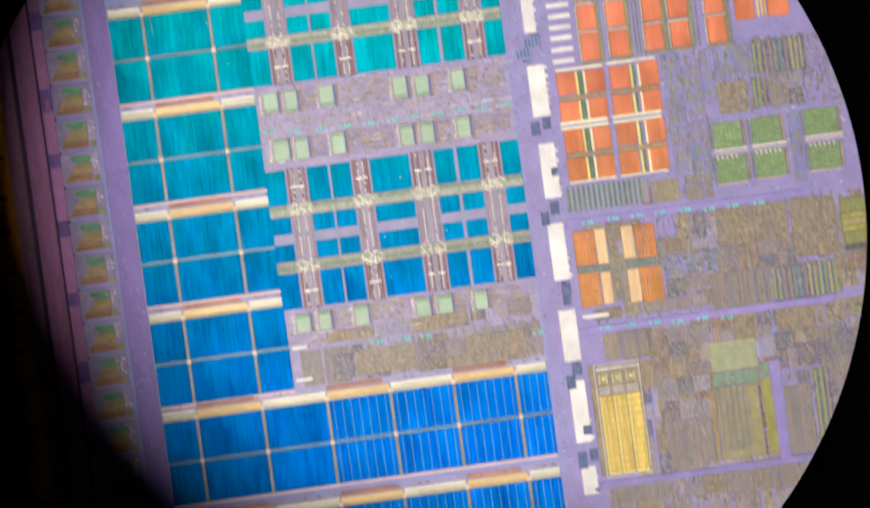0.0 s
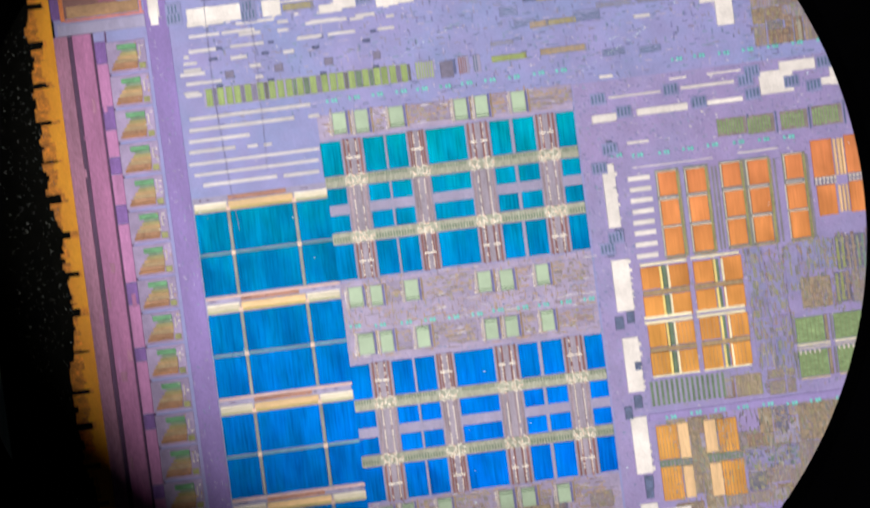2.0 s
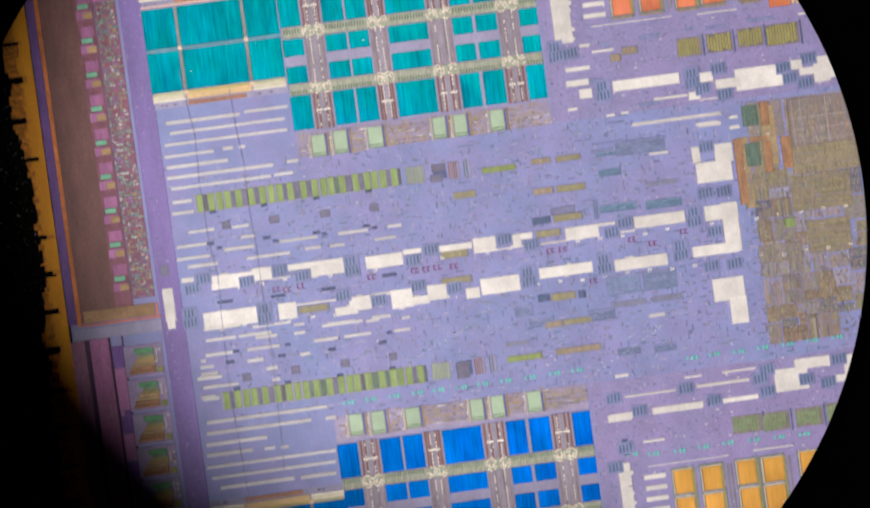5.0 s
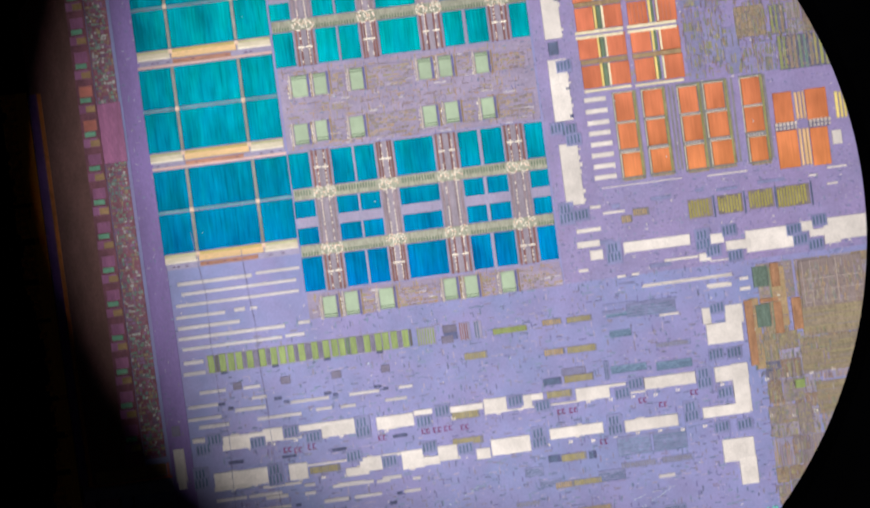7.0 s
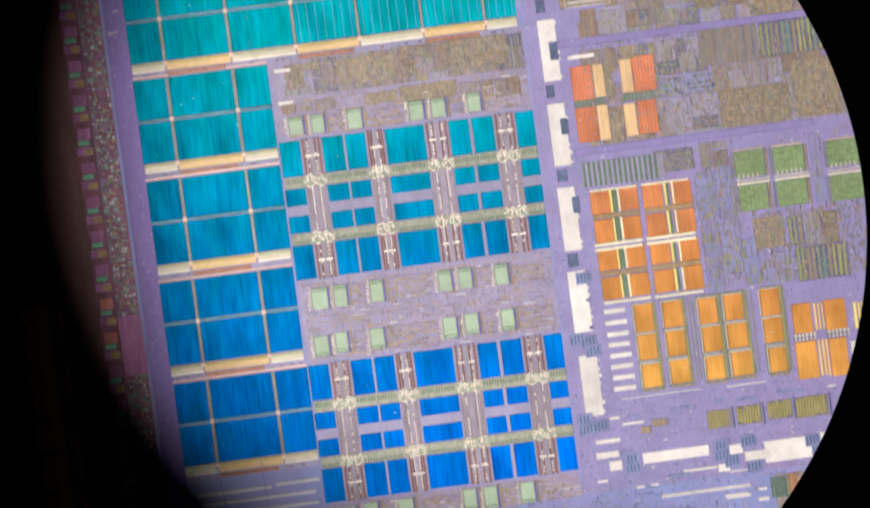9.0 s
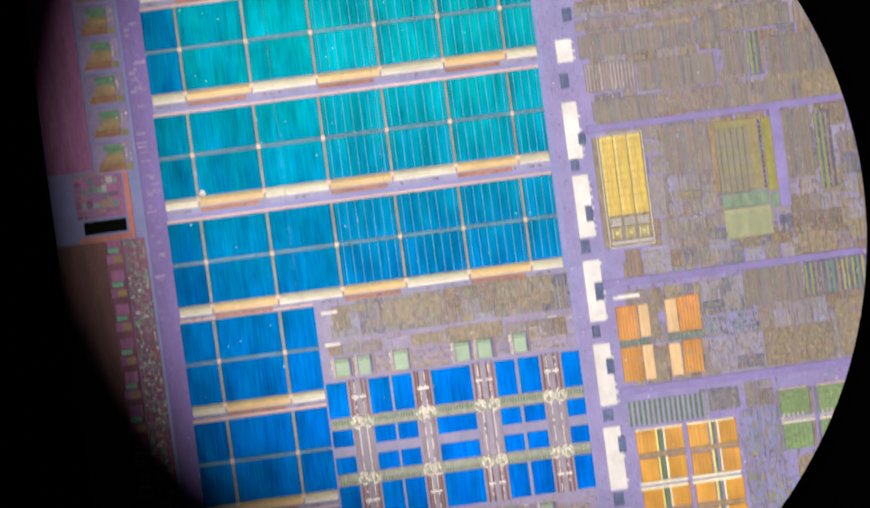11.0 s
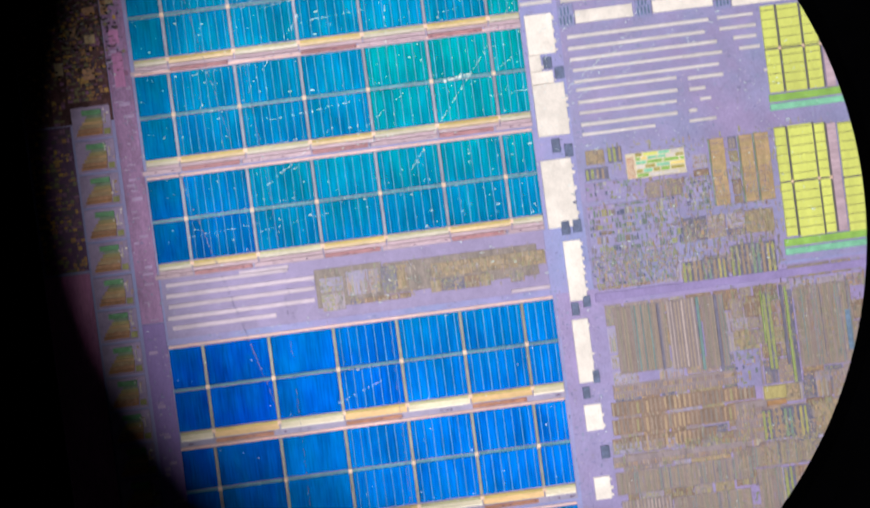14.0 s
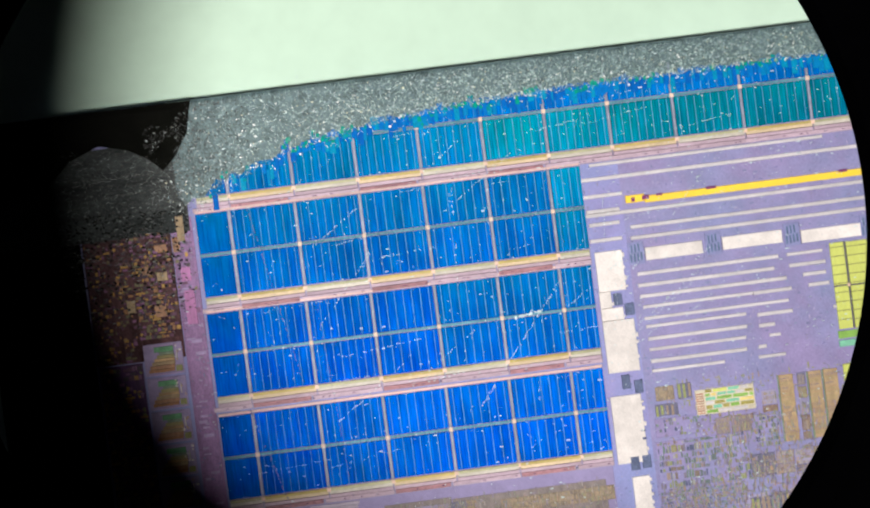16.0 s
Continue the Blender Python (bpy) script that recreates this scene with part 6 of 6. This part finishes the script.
# ragged orange band along the sawn edge, dark beyond
each("sawn_edge", ((-1080, -2700, -962, 2560),), DARKSILICON, z1=1.2, label="black sawn silicon edge")
blocks, char = [], []
v = -1500
l = -955.0
while v < 700:
    h = rnd.uniform(4, 13)
    l = min(-936, max(-958, l + rnd.uniform(-7, 7)))
    bite = 26 if (v - 12) % 69 < 8 else 0
    r = -934 + rnd.uniform(-5, 5) + 0.5 * bite
    char.append((l + bite, v, r, v + h, 1.0, 3.0 + rnd.random()))
    blocks.append((r, v, -909, v + h, 1.0, 3.0 + rnd.random()))
    v += h
joined("charred_fringe", die, char, CINDER)
joined("edge_grit_layer", die, [(x, y, x + rnd.uniform(0.8, 4), y + rnd.uniform(0.6, 1.6), 2.2, 3.2) for x, y in [(rnd.uniform(-1040, -936), rnd.uniform(-1400, 800)) for k in range(1700)]], DIMGRIT)
joined("burnt_edge", die, blocks, EMBER)

# ---- worn top edge ----
def worn_depth(u):
    """How far the grinding reaches down from the die's top edge."""
    return min(186, 58 + 142 * math.exp(-(u + 700) / 200))


grit, dull, sparkle, fringe, tips = [], [], [], [], []
for k in range(34000):
    u = rnd.uniform(-770, 890)
    d = worn_depth(u) * rnd.random() ** 0.9 * rnd.uniform(0.88, 1.02)
    s = rnd.uniform(0.6, 1.6) * rnd.choice((0.8, 1, 1, 1.5))
    # towards the left more grit takes the tones darkened for fading light
    heap = dull if rnd.random() < (-560 - u) / 160 else grit
    heap.append((u, 2704 - d - s, u + s * rnd.uniform(0.7, 1.8), 2704 - d, 4, 8 + 3 * rnd.random()))
# pale blocks paint the sparkle, denser towards the cells
for k in range(3000):
    u = rnd.uniform(-740, 890)
    d = worn_depth(u) * rnd.random() ** 0.55 * rnd.choice((0.95, 1.0, 1.0, 1.12))
    s = rnd.uniform(0.7, 1.9) * rnd.choice((0.8, 0.8, 1, 1.6))
    if u > -684 or d > 130:
        sparkle.append((u, 2704 - d - s, u + s * rnd.uniform(0.7, 1.6), 2704 - d, 5, 8.4 + 2.6 * rnd.random()))
u = -664.0
while u < 890:
    w = rnd.uniform(4, 11)
    wave = 0.07 * math.sin(u / 9.0) + 0.06 * math.sin(u / 23.0 + 1) + 0.04 * math.sin(u / 4.1)
    d = worn_depth(u) * (0.93 + wave + rnd.uniform(-0.04, 0.04))
    h = rnd.uniform(16, 30)
    if u > -560 or rnd.random() < 0.3:
        fringe.append((u, 2704 - d - h, u + w, 2704 - d, 4, 8.2 + 0.8 * rnd.random()))
    if math.sin(u / 17.0) + math.sin(u / 41.0) > rnd.uniform(-0.9, 0.9) and (u > -560 or rnd.random() < 0.5):
        for k in range(rnd.choice((1, 2, 3))):
            x, y = u + rnd.uniform(-2, w - 2), 2704 - d + rnd.uniform(-7, 4)
            tips.append((x, y - rnd.uniform(2, 6), x + rnd.uniform(3, 7), y + rnd.uniform(0, 3), 5, 9.2 + 1.2 * rnd.random()))
    u += w * rnd.uniform(0.85, 1.15)
joined("fringe_tip_layer", die, tips, TEALTIP, "teal tips of worn cells")
dark_flecks, dimmed = [], []
for k in range(9000):
    u, vv = rnd.uniform(-960, -706), rnd.uniform(2260, 2640)
    if rnd.random() < 0.7 * max(0.0, (vv - 2270 - 0.1 * (u + 960)) / 240):
        s = rnd.uniform(0.4, 1.5)
        dimmed.append((u, vv, u + s * rnd.uniform(0.8, 6.0), vv + s * 0.6, 4, 6 + 4 * rnd.random()))
        # black flecks stand in for the shade over the fields below the corner
        if 2330 < vv < 2520 and rnd.random() < 0.5 and u < -712:
            s = rnd.uniform(1, 4)
            dark_flecks.append((u, vv, u + s * 1.3, vv + s, 2, 4.5 + rnd.random()))
joined("ash_layer", die, dimmed, DIMGRIT, "streaked grit on the broken corner, in dimmed tones")
joined("soot_layer", die, dark_flecks, DARKSILICON)
joined("worn_fringe", die, fringe, FRINGE, "teal and blue remains of worn cells")
joined("ground_edge", die, grit, CRUST, "grey green ground silicon grit")
joined("dull_grit_layer", die, dull, DIMGRIT)
joined("sparkle_layer", die, sparkle, SPARKLE, "pale grit coloured as sparkle")
bm = bmesh.new()
n = 110
rows = []
for k in range(n + 1):
    u = -722 + (890 + 722) * k / n
    d = worn_depth(u) * rnd.uniform(0.86, 1.0)
    rows.append([bm.verts.new((u * U, y * U, z * U)) for y, z in ((2708.5, -30), (2707, 1), (2700, 5), (2706 - 0.5 * d, 6), (2706 - d, 5.2))])
for p, q in zip(rows, rows[1:]):
    for i in range(4):
        bm.faces.new((p[i + 1], q[i + 1], q[i], p[i]))
part("ground_bed", bm, GROUND, die, "dark grey ground silicon")
each("corner_bed", ((-1075, 2475, -706, 2640),), CORNERDARK, z1=3)

# broken corner: black conchoidal fracture
bm = bmesh.new()
outline = ((-1078, 2707), (-677, 2707), (-690, 2650), (-716, 2610), (-740, 2588), (-765, 2612), (-800, 2632), (-850, 2645), (-905, 2624), (-940, 2590), (-1078, 2560))
rim = [bm.verts.new((x * U, y * U, (9 + 3 * rnd.random()) * U)) for x, y in outline]
inner = [bm.verts.new(((x * 0.8 - 170) * U, (y * 0.7 + 800) * U, (-2 + 8 * rnd.random() + 10) * U)) for x, y in outline]
for i in range(len(rim)):
    j = (i + 1) % len(rim)
    bm.faces.new((rim[i], inner[i], inner[j], rim[j]))
bm.faces.new(inner[::-1])
part("broken_corner", bm, DARKSILICON, die, "black broken corner")

# scratches and dust on the worn end, hair cracks elsewhere
def scratch(u0, v0, u1, v1, width, gap, material, z=8.5):
    n = int(math.hypot(u1 - u0, v1 - v0) / 4)
    out = []
    for k in range(n):
        if rnd.random() < gap:
            continue
        x, y = u0 + (u1 - u0) * k / n + rnd.uniform(-1, 1), v0 + (v1 - v0) * k / n + rnd.uniform(-1.2, 1.2)
        w = width * rnd.uniform(0.5, 1.3)
        dx, dy = abs(u1 - u0) / n, abs(v1 - v0) / n
        out.append((x - max(w, dx * 0.6) / 2, y - max(w, dy * 0.6) / 2, x + max(w, dx * 0.6) / 2, y + max(w, dy * 0.6) / 2, z - 1, z))
    joined("scratch", die, out, material)


for k in range(58):
    u, v = rnd.uniform(-690, 200), rnd.uniform(1960, 2640)
    l, a = rnd.uniform(15, 170), rnd.choice((0.06, 0.1, 0.14, 0.6, 0.85, 1.5))
    scratch(u, v, u + l * math.cos(a), v + l * math.sin(a), rnd.uniform(0.5, 1.2), 0.45, SCRATCH)
scratch(-150, 2245, -92, 2252, 4, 0.2, SCRATCH)
scratch(-60, 2300, -230, 2090, 1.6, 0.3, SCRATCH)
for r in (
    (-902, 2587, -763, 2586), (-893, 2547, -791, 2556), (-863, 2481, -809, 2489), (-911, 2443, -863, 2442), (-903, 2578, -845, 2582), (-779, 2533, -750, 2538), (-855, 2432, -813, 2425),
):
    scratch(*r, 1.4, 0.25, GREYGREEN, 11)
scratch(-330, 1725, -420, 1690, 1.8, 0.3, SCRATCH)
scratch(-600, 2500, -540, 2180, 1.6, 0.35, CRACK)
scratch(-640, 2140, -520, 1700, 2.2, 0.35, CRACK)
scratch(-500, 2330, -470, 1850, 1.2, 0.4, CRACK)
scratch(-300, 1850, -310, 1250, 1.2, 0.4, CRACK)
scratch(-480, 1900, -490, 1100, 1.2, 0.5, CRACK)


def hair_crack(line, width):
    """A thin dark crack as one wandering ribbon through a few bends."""
    bm = bmesh.new()
    prev, side = None, 0.0
    for (u0, v0), (u1, v1) in zip(line, line[1:]):
        n = max(2, int(abs(v1 - v0) / 9))
        for k in range(n):
            side = 0.8 * side + rnd.uniform(-0.7, 0.7)
            x, y, w = u0 + (u1 - u0) * k / n + side, v0 + (v1 - v0) * k / n, width * rnd.uniform(0.35, 1.0)
            now = [bm.verts.new(((x + a) * U, y * U, z * U)) for a, z in ((-w / 2, 7.2), (w / 2, 7.2), (w / 2, 6.6), (-w / 2, 6.6))]
            if prev:
                for i in range(4):
                    j = (i + 1) % 4
                    bm.faces.new((prev[i], now[i], now[j], prev[j]))
            prev = now
    part("hair_crack", bm, CRACK, die)


hair_crack(((-652, 420), (-639, 305), (-642, 212), (-639, 106), (-632, 45), (-636, -75), (-638, -145), (-630, -330), (-622, -430)), 1.5)
hair_crack(((-566, 380), (-564, 295), (-558, 236), (-559, 146), (-556, 55), (-555, -56), (-555, -146), (-560, -330)), 1.2)
scratch(26, -215, 162, -147, 1.2, 0.45, SCRATCH)
scratch(-299, -149, -197, -104, 1.2, 0.45, SCRATCH)
scratch(-697, 214, -466, 215, 1.0, 0.4, SCRATCH)
scratch(79, -166, 152, -146, 1.0, 0.5, SCRATCH)
specks = []
for k in range(420):
    u, v = rnd.uniform(-695, 500), rnd.uniform(900, 2600) if rnd.random() < 0.8 else rnd.uniform(-1300, 900)
    s = rnd.uniform(0.6, 1.8)
    specks.append((u, v, u + s * rnd.uniform(0.8, 2.6), v + s, 6, 8))
for k in range(1900):
    u, v = rnd.uniform(-740, 520), 2690 - 850 * rnd.random() ** 1.5
    s = rnd.uniform(0.4, 1.1) * rnd.choice((0.7, 1, 1, 1.6))
    specks.append((u, v, u + s * rnd.uniform(0.7, 4.5), v + s, 6, 9))
joined("dust_layer", die, specks, SCRATCH)
bm = bmesh.new()
bmesh.ops.create_icosphere(bm, subdivisions=2, radius=6 * U)
for q in bm.verts:
    q.co *= rnd.uniform(0.75, 1.25)
part("dust_grain", bm, GLINT, die, "pale dust grain", at=(-634, 1310, 9))


# ---- what moves ----
def motions():
    """The die is pushed along under the microscope."""
    c = [
        (0.0, 57.0, 890.8, 7.64),
        (0.5, 104.5, 778.2, 7.34),
        (1.0, 116.9, 703.0, 7.04),
        (1.5, 176.3, 625.4, 7.15),
        (2.0, 213.3, 540.6, 7.33),
        (2.5, 227.4, 417.2, 7.40),
        (3.0, 223.2, 302.5, 7.50),
        (3.5, 227.3, 236.9, 7.63),
        (3.7, 229.9, 209.0, 7.67),
        (5.8, 250.3, -127.1, 7.54),
        (6.0, 253.3, -156.9, 7.53),
        (6.5, 260.1, -235.4, 7.50),
        (7.0, 261.4, -291.4, 7.45),
        (7.5, 271.0, -386.8, 7.41),
        (8.0, 276.3, -482.2, 7.28),
        (8.2, 278.4, -522.1, 7.28),
        (10.3, 353.1, -932.5, 7.55),
        (10.5, 363.6, -980.3, 7.52),
        (11.0, 382.5, -1106.3, 7.51),
        (11.5, 388.1, -1209.7, 7.45),
        (12.0, 393.1, -1336.6, 7.42),
        (12.2, 392.8, -1382.2, 7.38),
        (12.5, 404.8, -1497.7, 7.32),
        (12.7, 413.5, -1585.1, 7.31),
        (13.0, 420.8, -1652.2, 7.30),
        (13.5, 446.9, -1785.0, 7.56),
        (14.0, 451.1, -1896.2, 7.40),
        (14.5, 454.1, -1970.0, 7.21),
        (14.7, 464.7, -2021.3, 7.21),
        (15.0, 514.8, -2173.3, 7.20),
        (15.2, 542.4, -2246.7, 7.22),
        (15.5, 582.3, -2349.2, 7.24),
        (16.0, 572.6, -2323.9, 7.23),
    ]
    # the added shade blade moves on its own to shift the left darkening
    walk(shutter, [(t, pose((x + 6) * U, (y - 9) * U, 0)) for t, x, y in ((0.0, 16, 4), (1.0, -2, 18), (1.5, -14, 18), (3.5, -12, 20), (6.0, 24, 4), (7.0, 42, 0), (8.0, 52, 0), (10.5, 46, 2), (12.5, 50, 0), (14.0, 52, -10), (16.0, 58, 2))])
    walk(die, [(t, pose(x * U, y * U, 0, 0, 0, q)) for t, x, y, q in c])


motions()
